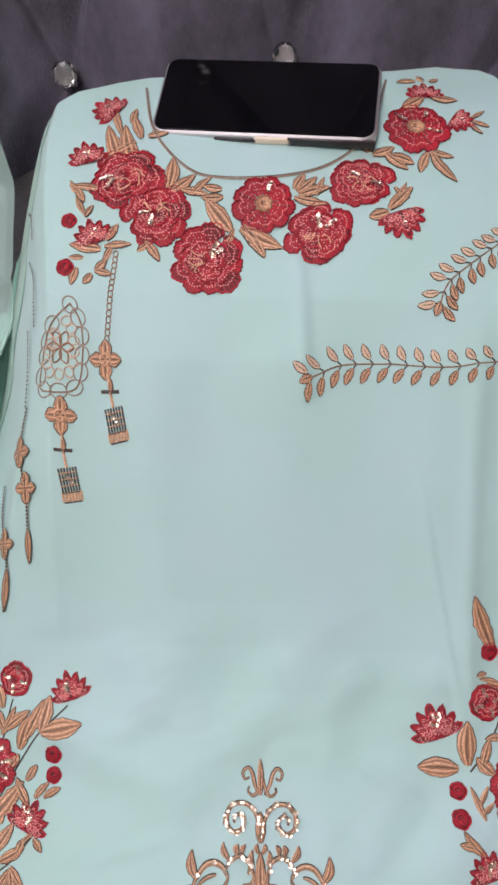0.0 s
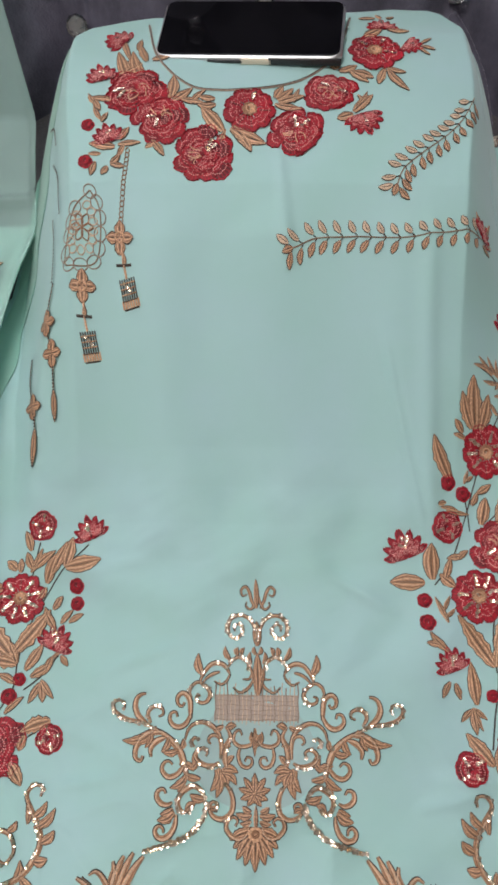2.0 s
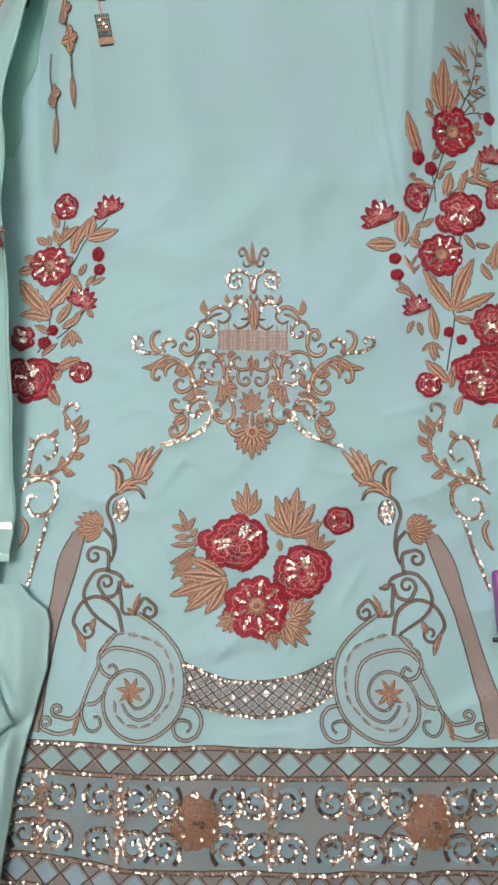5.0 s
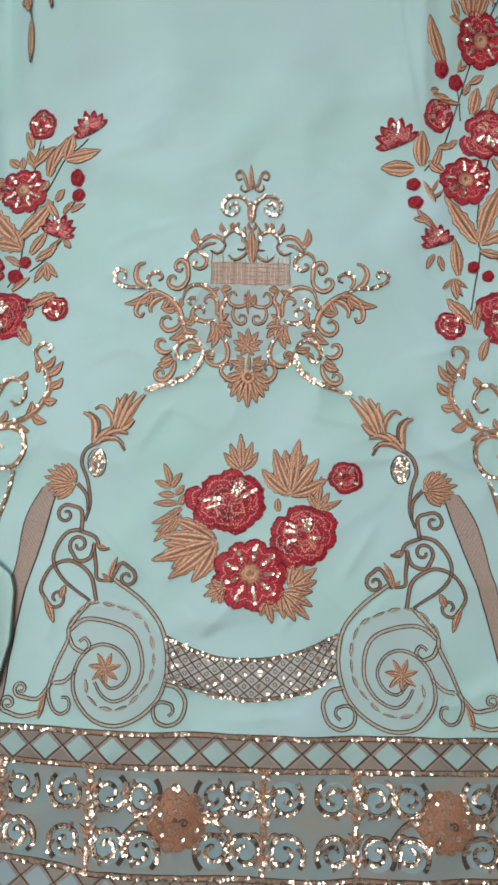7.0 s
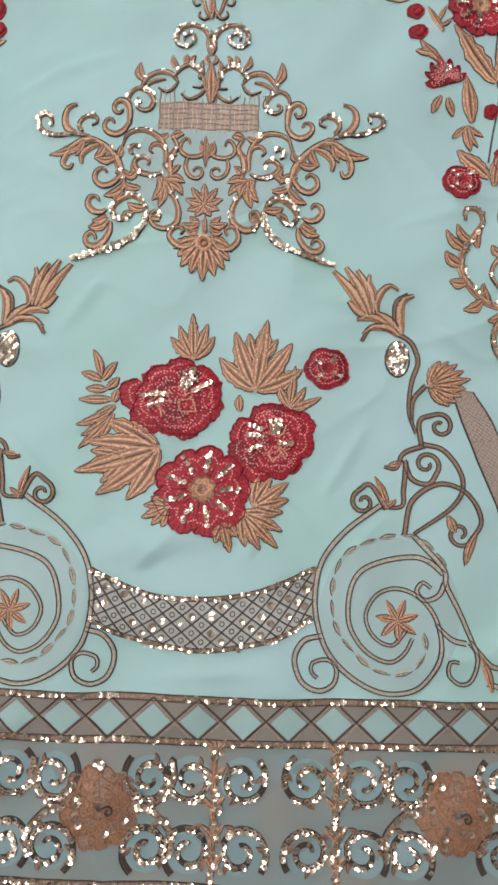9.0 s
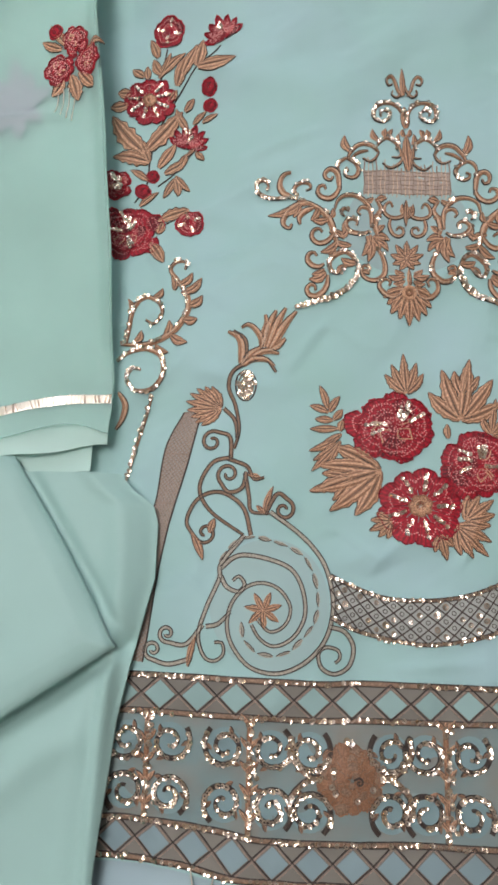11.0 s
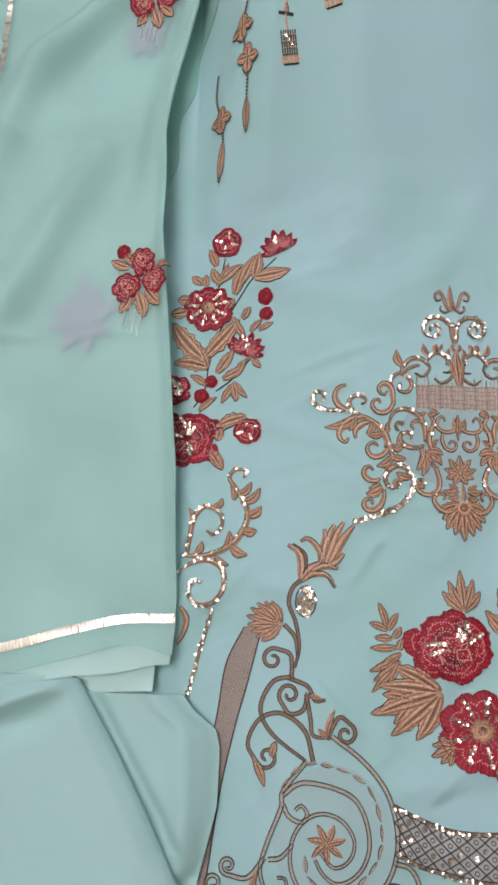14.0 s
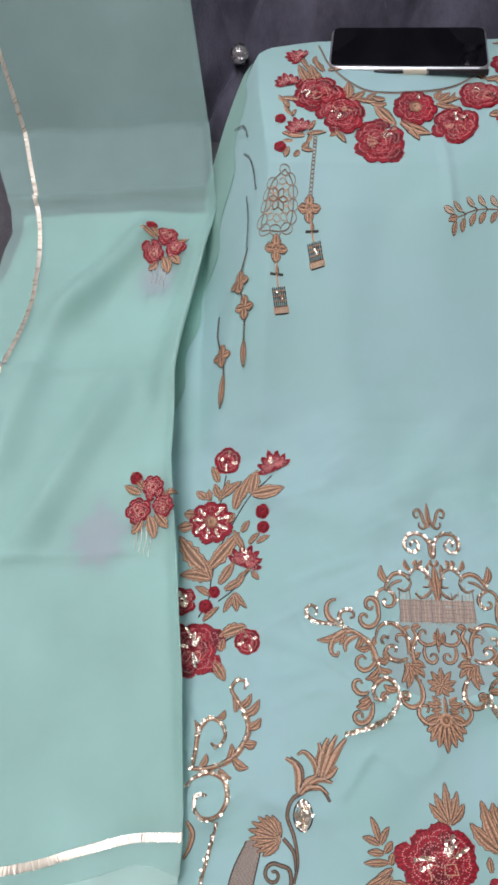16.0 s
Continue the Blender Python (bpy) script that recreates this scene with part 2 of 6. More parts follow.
def dupatta_height(x, y):
    """The sheer scarf: lying flat by the kurta's side, then climbing the backrest."""
    x, y = np.asarray(x, float), np.asarray(y, float)
    z = 0.011 + 0.008 * ripple(x * 1.6 + 0.6 * y, y * 0.8, 0.09) + 0.002 * ripple(x, y, 0.03)
    climb = 1.3 * np.maximum(y - 0.44, 0)
    z = z + climb + fold(x, y, (-0.45, 0.341), (-0.2, 0.35), 0.006, 0.010) + fold(x, y, (-0.45, 0.13), (-0.27, 0.137), 0.004, 0.003)
    z = z + fold(x, y, (-0.29, 0.12), (-0.37, -0.05), 0.018, 0.016) + fold(x, y, (-0.27, 0.30), (-0.36, 0.19), 0.016, 0.022)
    z = z + fold(x, y, (-0.215, 0.30), (-0.25, 0.08), 0.012, 0.014) + 0.009 * np.exp(-(((dupatta_edge(y) - x) / 0.006) ** 2)) * smooth(-0.27, -0.2, y) + fold(x, y, (-0.36, 0.2), (-0.4, 0.02), 0.016, 0.011)
    z = z + fold(x, y, (-0.4, -0.055), (-0.25, -0.045), 0.004, 0.003)
    z = z + 0.006 * smooth(-0.262, -0.284, y) * smooth(-0.30, -0.22, x)
    return z + 0.010 * smooth(-0.06, 0.05, y) * smooth(-0.34, -0.24, x)


class Geo:
    """Collects pieces laid out on a cloth's plan; build() lays them on the cloth as one mesh."""

    def __init__(self):
        self.verts, self.faces, self.slots, self.mats, self.count = [], [], [], [], 0

    def slot(self, mat):
        if mat not in self.mats:
            self.mats.append(mat)
        return self.mats.index(mat)

    def add(self, verts, faces, mat):
        verts = np.asarray(verts, float).reshape(-1, 3)
        s = self.slot(mat)
        self.faces += [tuple(i + self.count for i in f) for f in faces]
        self.slots += [s] * len(faces)
        self.verts.append(verts)
        self.count += len(verts)

    def grid(self, verts, rows, cols, mat):
        self.add(verts, [(r * cols + c, r * cols + c + 1, (r + 1) * cols + c + 1, (r + 1) * cols + c) for r in range(rows - 1) for c in range(cols - 1)], mat)

    def build(self, name, parent=None, surface=None, lift=0.0, flat=False):
        v = np.concatenate(self.verts)
        if surface:
            v[:, 2] += surface(v[:, 0], v[:, 1]) + lift
        me = bpy.data.meshes.new(name)
        me.from_pydata(v.tolist(), [], self.faces)
        for mat in self.mats:
            me.materials.append(mat)
        me.polygons.foreach_set("material_index", self.slots)
        me.polygons.foreach_set("use_smooth", [not flat] * len(self.faces))
        me.update()
        ob = new(name, me)
        ob.parent = parent
        return ob


def sweep(points, step=0.0018):
    """A smooth line through the points, evenly stepped."""
    p = np.asarray(points, float)
    p = np.concatenate([[2 * p[0] - p[1]], p, [2 * p[-1] - p[-2]]])
    out = []
    for a, b, c, d in zip(p, p[1:], p[2:], p[3:]):
        n = max(2, int(np.hypot(*(c - b)) / step))
        for t in np.arange(n) / n:
            out.append(0.5 * (2 * b + (c - a) * t + (2 * a - 5 * b + 4 * c - d) * t * t + (3 * b - a - 3 * c + d) * t**3))
    return np.array(out + [p[-2]])


def ribbon(g, line, width, height, mat, taper=0.0, lift=0.0):
    """A raised band of thread along a line."""
    line = np.asarray(line, float)
    way = np.gradient(line, axis=0)
    way /= np.maximum(np.hypot(way[:, 0], way[:, 1]), 1e-9)[:, None]
    side = np.stack([-way[:, 1], way[:, 0]], 1)
    n = len(line)
    w = width * (1 - taper * np.linspace(0, 1, n) ** 2) if np.isscalar(width) else np.asarray(width)
    profile = ((-1, 0.0), (-0.55, 0.85), (0, 1.0), (0.55, 0.85), (1, 0.0))
    v = np.stack([np.c_[line + side * (w * a / 2)[:, None], np.full(n, lift + height * b)] for a, b in profile], 1)
    g.grid(v.reshape(-1, 3), n, 5, mat)
    return side, w


def cord(g, line, width=0.0028, taper=0.4, fill=None, rims=(-1, 1)):
    """A line of stitching between two dark cords."""
    side, w = ribbon(g, line, width, 0.0006, fill or CORD, taper)
    for s in rims:
        ribbon(g, line + side * (s * w / 2)[:, None], 0.0008, 0.0012, BROWN)


def curled(points, r, turn, turns=1.25, step=0.0014):
    """A smooth line that ends in a curl of that radius, to the right (1) or to the left (-1)."""
    line = sweep(points, step)
    way = line[-1] - line[-2]
    a, p, out = math.atan2(way[1], way[0]), line[-1].copy(), []
    n = int(turns * 22)
    for k in range(n):
        rr = r * (1 - 0.82 * k / n)
        d = 2 * math.pi / 22
        a -= turn * d
        p = p + rr * d * np.array([math.cos(a + turn * d / 2), math.sin(a + turn * d / 2)])
        out.append(p.copy())
    return np.concatenate([line, out])


def scroll(g, points, r=0.0, turn=1, width=0.0028, turns=1.25, fill=None):
    line = curled(points, r, turn, turns) if r else sweep(points)
    cord(g, line, width, 0.4, fill)
    return line


rng = np.random.RandomState(11)


def sequin(g, x, y, h=0.0016, r=0.0014):
    """One cupped sequin with its hole, tilted as it was sewn."""
    tx, ty = rng.normal(0, 0.20, 2)
    r *= rng.uniform(0.95, 1.35)
    v = []
    for k, (rr, hh) in enumerate(((0.25, 0.0), (1.0, 0.18))):
        for i in range(8):
            a = i * math.pi / 4
            dx, dy = rr * r * math.cos(a), rr * r * math.sin(a)
            v.append((x + dx, y + dy, h + hh * r + dx * tx + dy * ty))
    g.add(v, [(i, (i + 1) % 8, 8 + (i + 1) % 8, 8 + i) for i in range(8)], SEQUIN if rng.rand() < 0.75 else GOLD_SEQUIN)


def sequins_along(g, line, gap=0.0028, jitter=0.0004, keep=1.0, h=0.0018, r=0.0012):
    steps = np.r_[0, np.cumsum(np.hypot(*np.diff(line, axis=0).T))]
    for s in np.arange(gap / 2, steps[-1], gap):
        if rng.rand() < keep:
            sequin(g, np.interp(s, steps, line[:, 0]) + rng.normal(0, jitter), np.interp(s, steps, line[:, 1]) + rng.normal(0, jitter), h, r)


def bead(g, x, y, h, r=0.00042, mat=PINK):
    v = [(x + r, y, h), (x, y + r, h), (x - r, y, h), (x, y - r, h), (x, y, h + r)]
    g.add(v, [(0, 1, 4), (1, 2, 4), (2, 3, 4), (3, 0, 4)], mat)


def beads_along(g, line, gap=0.0013, h=0.002, r=0.00042, mat=PINK):
    steps = np.r_[0, np.cumsum(np.hypot(*np.diff(line, axis=0).T))]
    for s in np.arange(0, steps[-1], gap):
        bead(g, np.interp(s, steps, line[:, 0]), np.interp(s, steps, line[:, 1]), h, r, mat)


def petal(g, c, angle, reach, spread, inner=0.05, h=0.001, mat=RED, point=0.0, beads=True):
    """One satin-stitched petal with a ridged, scalloped rim."""
    rows, cols = 5, 15
    v = np.zeros((rows, cols, 3))
    wob = rng.uniform(-0.07, 0.07, cols)
    for i in range(cols):
        u = 2 * i / (cols - 1) - 1
        rim = reach * (1 - 0.22 * abs(u) ** 2.4 - point * 0.35 * abs(u) + wob[i] * 0.5)
        for j in range(rows):
            f = j / (rows - 1)
            rr = reach * inner + (rim - reach * inner) * f
            a = angle + u * spread * (0.55 + 0.45 * f if point == 0 else 1 - 0.55 * point * f)
            ridge = 0.00045 * (1 if i % 2 else -1) * (0.3 + 0.7 * f)
            v[j, i] = c[0] + rr * math.cos(a), c[1] + rr * math.sin(a), h + 0.0007 * math.sin(math.pi * min(f * 0.8 + 0.1, 1)) + ridge - (0.0008 if j == rows - 1 else 0)
    start, tone = g.count, {RED: RED_MID, RED_DARK: RED_MID, GOLD: GOLD_DEEP}.get(mat, mat)
    quads = [[(r * cols + c, r * cols + c + 1, (r + 1) * cols + c + 1, (r + 1) * cols + c) for r in range(rows - 1) for c in range(k, cols - 1, 2)] for k in (0, 1)]
    g.add(v.reshape(-1, 3), quads[0], mat)
    g.faces += [tuple(start + i for i in f) for f in quads[1]]
    g.slots += [g.slot(tone)] * len(quads[1])
    ribbon(g, v[-1, :, :2], 0.0010, 0.0011, RED_MID if mat == RED else RED if mat == RED_DARK else GOLD_DEEP, lift=h - 0.0003)
    if beads:
        beads_along(g, v[-2, 1:-1, :2], 0.0018, h + 0.0010, 0.00062)
        beads_along(g, v[2, 2:-2, :2], 0.0022, h + 0.0012, 0.00055)
        if reach > 0.012:
            beads_along(g, v[1:-1, 7, :2], 0.0023, h + 0.0012, 0.00052)


def rose(kind, x, y, r, face=90.0, parent=None, surface=kurta_height, sparkle=1.0, name="embroidered_rose", shape=(1, 1)):
    """A beaded flower: full rose, open daisy, half-open tulip or small bud. face: where an unopened one points."""
    g, c, q = Geo(), (x, y), Geo()
    face = math.radians(face)
    start = rng.uniform(0, 6.28)
    if kind == "rose":
        heart = [(x, y, 0.0022)] + [(x + 0.42 * r * math.cos(a), y + 0.42 * r * math.sin(a), 0.0018) for a in np.linspace(0, 2 * math.pi, 15)]
        g.add(heart, [(0, k, k + 1) for k in range(1, 15)], RED_MID)
        for ring, (n, k, h) in enumerate(((9, 1.0, 0.0008), (7, 0.78, 0.0016), (5, 0.55, 0.0023), (3, 0.32, 0.0029))):
            for i in range(n):
                a = start + ring * 0.5 + 2 * math.pi * i / n + rng.uniform(-0.16, 0.16)
                petal(g, (x + rng.normal(0, 0.05 * r), y + rng.normal(0, 0.05 * r)), a, r * k * rng.uniform(0.84, 1.06), rng.uniform(1.1, 1.5) * math.pi / n, 0.25 if ring < 2 else 0.0, h + 0.0002 * (i % 2), RED if (i + ring) % 3 else RED_DARK)
        for i in range(5):
            a = start + rng.uniform(0, 6.28)
            line = sweep([(x + r * k * math.cos(a + d), y + r * k * math.sin(a + d)) for k, d in ((0.12, 0), (0.3, rng.uniform(-0.5, 0.5)), (0.48, rng.uniform(-0.4, 0.4)))])
            ribbon(g, line, 0.0008, 0.0006, GOLD, lift=0.0034)
        for i in range(int(7 * sparkle)):
            a, k = start + rng.uniform(-1.7, 1.7) + (3.1 if i == 2 else 0), rng.uniform(0.05, 0.35)
            line = np.array([(x + r * (k + d) * math.cos(a + 0.4 * d), y + r * (k + d) * math.sin(a + 0.4 * d)) for d in (0, 0.15, 0.36)])
            sequins_along(q, line, 0.0024, 0.0002, h=0.0046, r=0.0013)
    elif kind == "daisy":
        n = 9
        for i in range(n):
            a = start + 2 * math.pi * i / n
            petal(g, c, a, r * rng.uniform(0.92, 1.04), 1.25 * math.pi / n, 0.05, 0.0010 + 0.0005 * (i % 2), RED)
            line = np.array([(x + r * k * math.cos(a), y + r * k * math.sin(a)) for k in (0.36, 0.58, 0.82)])
            if rng.rand() < 0.8 * sparkle:
                sequins_along(q, line, 0.0025, h=0.0032, r=0.0013)
            ribbon(g, sweep(line), 0.001, 0.0007, RED_DARK, lift=0.0016)
        for i in range(7):
            petal(g, c, start + 2 * math.pi * i / 7, r * 0.27, 0.5, 0.02, 0.0022, GOLD, 0, False)
        ring = np.array([(x + 0.13 * r * math.cos(a), y + 0.13 * r * math.sin(a)) for a in np.linspace(0, 6.3, 18)])
        ribbon(g, ring, 0.001, 0.0008, GOLD, lift=0.0026)
    elif kind == "tulip":
        for ring, (n, k, h, wide) in enumerate(((7, 1.0, 0.0008, 1.25), (5, 0.78, 0.0015, 0.95), (3, 0.5, 0.002, 0.5))):
            for i in range(n):
                a = face + wide * (2 * i / (n - 1) - 1)
                base = (x - 0.55 * r * math.cos(face), y - 0.55 * r * math.sin(face))
                petal(g, base, a, 1.5 * r * k * (1 - 0.18 * abs(a - face)), 0.34, 0.05, h + 0.0002 * (i % 2), RED if (i + ring) % 3 else RED_DARK, 0.55)
        for i in range(int(5 * sparkle)):
            a, k = face + rng.uniform(-1, 1), rng.uniform(-0.2, 0.4)
            line = np.array([(x + r * (k + d) * math.cos(a), y + r * (k + d) * math.sin(a)) for d in (0, 0.14, 0.28)])
            sequins_along(q, line, 0.0021, h=0.0034, r=0.0011)
    else:
        for ring, (n, k, h) in enumerate(((5, 1.0, 0.0008), (3, 0.6, 0.0016))):
            for i in range(n):
                petal(g, c, face + 2 * math.pi * i / n, r * k, 1.35 * math.pi / n, 0.05, h + 0.0002 * (i % 2), RED if (ring + i) % 2 else RED_DARK, 0, r > 0.006)
        if r > 0.007:
            for i in range(4):
                a = start + i * 1.6
                line = np.array([(x + r * k * math.cos(a), y + r * k * math.sin(a)) for k in (0.3, 0.6, 0.8)])
                sequins_along(q, line, 0.0021, h=0.0028, r=0.0011, keep=sparkle)
    for part in g.verts + q.verts:
        part[:, 0], part[:, 1] = x + (part[:, 0] - x) * shape[0], y + (part[:, 1] - y) * shape[1]
    ob = g.build(name, parent, surface)
    if q.count:
        tagged(q.build("sequin_trim", ob, surface), kind="stuff", label="gold sequins")
    return ob


def leaf(g, base, tip, width, teeth=0.0, bend=0.0, mat=GOLD, outline=True):
    """One leaf of long satin stitches that run from its stalk to a toothed, corded rim."""
    b, t = np.array(base, float), np.array(tip, float)
    n = np.hypot(*(t - b))
    ahead = (t - b) / n
    across = np.array([-ahead[1], ahead[0]])
    rows, cols = 11, 9
    v = np.zeros((rows, cols, 3))
    tooth = rng.uniform(0.9, 1.08, (rows, 2))
    for i in range(rows):
        u = i / (rows - 1)
        half = width / 2 * (math.sin(math.pi * min(1, u * 0.93 + 0.06)) ** 0.8) * (1 - 0.3 * u)
        mid = b + ahead * n * u + across * bend * n * math.sin(math.pi * u)
        for k in range(cols):
            o = 2 * k / (cols - 1) - 1
            edge = 1 + (tooth[i, int(o > 0)] - 1 + teeth * (0.55 if i % 2 else -0.4)) * o * o
            p = mid + across * half * o * edge + ahead * (0.25 * half * abs(o))
            v[i, k] = *p, 0.0002 + 0.0009 * (1 - o * o) ** 0.5 - (0.0004 if k == 4 else 0) + (0.00022 if k % 2 else -0.00012)
    start, deep = g.count, {GOLD: GOLD_DEEP, GOLD_DEEP: CORD}.get(mat, mat)
    quads = [[(r * cols + c, r * cols + c + 1, (r + 1) * cols + c + 1, (r + 1) * cols + c) for r in range(rows - 1) for c in tones] for tones in ((0, 2, 5, 7), (1, 3, 4, 6))]
    g.add(v.reshape(-1, 3), quads[0], mat)
    g.faces += [tuple(start + i for i in f) for f in quads[1]]
    g.slots += [g.slot(deep)] * len(quads[1])
    if outline:
        ribbon(g, v[:, 0, :2], 0.0008, 0.0010, OUTLINE)
        ribbon(g, v[1:-2, 4, :2], 0.0006, 0.0007, OUTLINE, 0.5, lift=0.0006)
        if width > 0.005:
            ribbon(g, v[:, -1, :2], 0.0005, 0.0008, OUTLINE)


def spray(parent, leaves, surface=kurta_height, name="embroidered_leaf", mat=GOLD):
    """Leaves as (base x, base y, tip x, tip y, width, teeth), each a part of its own."""
    for bx, by, tx, ty, w, teeth in leaves:
        g = Geo()
        leaf(g, (bx, by), (tx, ty), w, teeth, rng.uniform(-0.06, 0.06), mat)
        g.build(name, parent, surface, 0.0003)


def palm(parent, base, tip, width, n=5, wide=1.0, surface=kurta_height, mat=GOLD, name="embroidered_leaf"):
    """A fan of narrow leaves that spread from one stalk."""
    b, t = np.array(base), np.array(tip)
    a0, r = math.atan2(*(t - b)[::-1]), np.hypot(*(t - b))
    for i in sorted(range(n), key=lambda i: -abs(i - (n - 1) / 2)):
        u = 2 * i / (n - 1) - 1
        a, k = a0 + wide * u, 1 - 0.3 * abs(u) + rng.uniform(-0.04, 0.04)
        g = Geo()
        leaf(g, b, (b[0] + r * k * math.cos(a), b[1] + r * k * math.sin(a)), width, 0.2, 0.05 * u, mat)
        g.build(name, parent, surface, 0.0003 + 0.0002 * (1 - abs(u)))


def closed_box(name, size, at, mat, parent=None, bevel=0.004, segments=3, turn=None):
    bm = bmesh.new()
    bmesh.ops.create_cube(bm, size=1)
    bmesh.ops.scale(bm, vec=size, verts=bm.verts)
    bmesh.ops.bevel(bm, geom=bm.edges[:], offset=bevel, segments=segments, affect="EDGES", profile=0.5)
    me = bpy.data.meshes.new(name)
    bm.to_mesh(me)
    bm.free()
    for p in me.polygons:
        p.use_smooth = True
    me.materials.append(mat)
    ob = new(name, me)
    ob.matrix_basis = (pose(*at) @ turn) if turn else pose(*at)
    ob.parent = parent
    return ob


def sheet(name, xs, ys, height, mat, parent=None, thick=0.0012):
    """A cloth over a plan: xs and ys are arrays of the same shape; a turned-down edge gives it thickness."""
    rows, cols = xs.shape
    z = height(xs, ys)
    g = Geo()
    g.grid(np.stack([xs, ys, z], -1).reshape(-1, 3), rows, cols, mat)
    for idx in ([(r, 0) for r in range(rows)], [(r, cols - 1) for r in range(rows)][::-1], [(0, c) for c in range(cols)][::-1], [(rows - 1, c) for c in range(cols)]):
        top = np.array([(xs[i], ys[i], z[i]) for i in idx])
        low = top - (0, 0, thick)
        g.grid(np.concatenate([top, low]), 2, len(idx), mat)
    return g.build(name, parent)


# ---- room ----
def slab(name, size, at, mat, label=""):
    return tagged(closed_box(name, size, at, mat, bevel=0.002, segments=1), label=label, kind="structure")


slab("floor", (4.4, 4.4, 0.1), (0.2, -0.4, -0.5), FLOOR, "plain beige floor")
slab("ceiling", (4.4, 4.4, 0.1), (0.2, -0.4, 2.15), WALL, "white painted ceiling")
slab("wall_south", (4.4, 0.1, 2.6), (0.2, -2.55, 0.83), WALL, "white painted wall")
slab("wall_east", (0.1, 4.2, 2.6), (2.35, -0.4, 0.83), WALL, "white painted wall")
slab("wall_west", (0.1, 4.2, 2.6), (-1.95, -0.4, 0.83), WALL, "white painted wall")
north = new("wall_north")
tagged(north, "white painted wall with a window opening", kind="structure")
for size, at in (((4.4, 0.1, 1.15), (0.2, 1.75, 0.105)), ((4.4, 0.1, 0.2), (0.2, 1.75, 2.03)), ((1.0, 0.1, 1.25), (-1.5, 1.75, 1.305)), ((2.0, 0.1, 1.25), (1.4, 1.75, 1.305))):
    closed_box("wall_panel", size, at, WALL, north, 0.002, 1)
lamp = new("ceiling_lamp")
tagged(lamp, "flat square ceiling lamp with a white diffuser", "ceiling lamp")
closed_box("lamp_housing", (0.62, 0.62, 0.04), (-0.5, -0.1, 2.08), WALL, lamp, 0.01)
closed_box("diffuser", (0.56, 0.56, 0.012), (-0.5, -0.1, 2.053), GLOW, lamp, 0.004)

# ---- sofa ----
sofa = new("sofa")
tagged(sofa, "charcoal velvet sofa with a button-tufted backrest", "sofa")
closed_box("seat", (1.9, 1.25, 0.3), (0.0, -0.06, -0.19), GLITTER, sofa, 0.03, 4)
closed_box("sofa_base", (1.86, 1.5, 0.12), (0.0, 0.08, -0.37), VELVET, sofa, 0.02)
xs, ys = np.meshgrid(np.linspace(-0.85, 0.85, 480), np.linspace(0.48, 0.92, 200))
sheet("backrest", xs, ys, backrest_height, VELVET, sofa, 0.12)
for k in range(0, 5):
    for i in range(-4, 5):
        bx = -0.186 + 0.187 * (i + 0.5 * (k % 2))
        by = 0.553 + 0.105 * k + 0.045 * (bx + 0.186)
        if bx < -0.25:
            continue
        bz = float(backrest_height(bx, by))
        bm = bmesh.new()
        bmesh.ops.create_icosphere(bm, subdivisions=2, radius=0.011)
        me = bpy.data.meshes.new("crystal_button")
        bm.to_mesh(me)
        bm.free()
        me.materials.append(CRYSTAL)
        ob = new("crystal_button", me)
        ob.matrix_basis = pose(bx, by - 0.010, bz + 0.019, 50, 0, 20 * i) @ Matrix.Diagonal((1, 1, 0.75, 1))
        ob.parent = sofa
        # added metal plate behind the crystal, only to throw light back through it
        reflector = closed_box("button_reflector", (0.013, 0.013, 0.004), (bx, by - 0.002, bz + 0.006), FRAME, sofa, 0.002, 2, turn=pose(0, 0, 0, 50))

# ---- kurta ----
def kurta_left(y):
    return np.interp(y, [-0.57, -0.3, -0.1, 0.1, 0.2, 0.26, 0.32, 0.5], [-0.235, -0.245, -0.262, -0.272, -0.272, -0.256, -0.228, -0.216])


def kurta_right(y):
    return np.interp(y, [-0.57, -0.3, -0.1, 0.1, 0.2, 0.26, 0.32, 0.5], [0.34, 0.33, 0.31, 0.29, 0.27, 0.25, 0.235, 0.23])


kurta = new("kurta")
tagged(kurta, "mint green georgette kurta with red flower and gold embroidery, laid flat", "kurta")
us, vs = np.meshgrid(np.linspace(0, 1, 320), np.linspace(0, 1, 620))
ys = -0.5655 + 1.0635 * vs
xs = kurta_left(ys) + (kurta_right(ys) - kurta_left(ys)) * us
top = np.interp(xs, [-0.222, -0.2, -0.18, -0.169, -0.149, -0.122, -0.098, 0.076, 0.117, 0.148, 0.158, 0.176, 0.19, 0.24],
                [0.37, 0.405, 0.430, 0.445, 0.467, 0.480, 0.488, 0.504, 0.514, 0.508, 0.498, 0.465, 0.43, 0.36])
ys = np.where(ys > 0.15, 0.15 + (ys - 0.15) * (top - 0.15) / 0.348, ys)
ys = ys + (1 - vs) ** 6 * (0.0075 * smooth(-0.07, -0.19, xs) - 0.0014 * np.sin((xs + 0.14) * 11.0) + 0.0006 * np.sin(xs * 61))
body = sheet("body", xs, ys, kurta_height, GEORGETTE, kurta, 0.002)

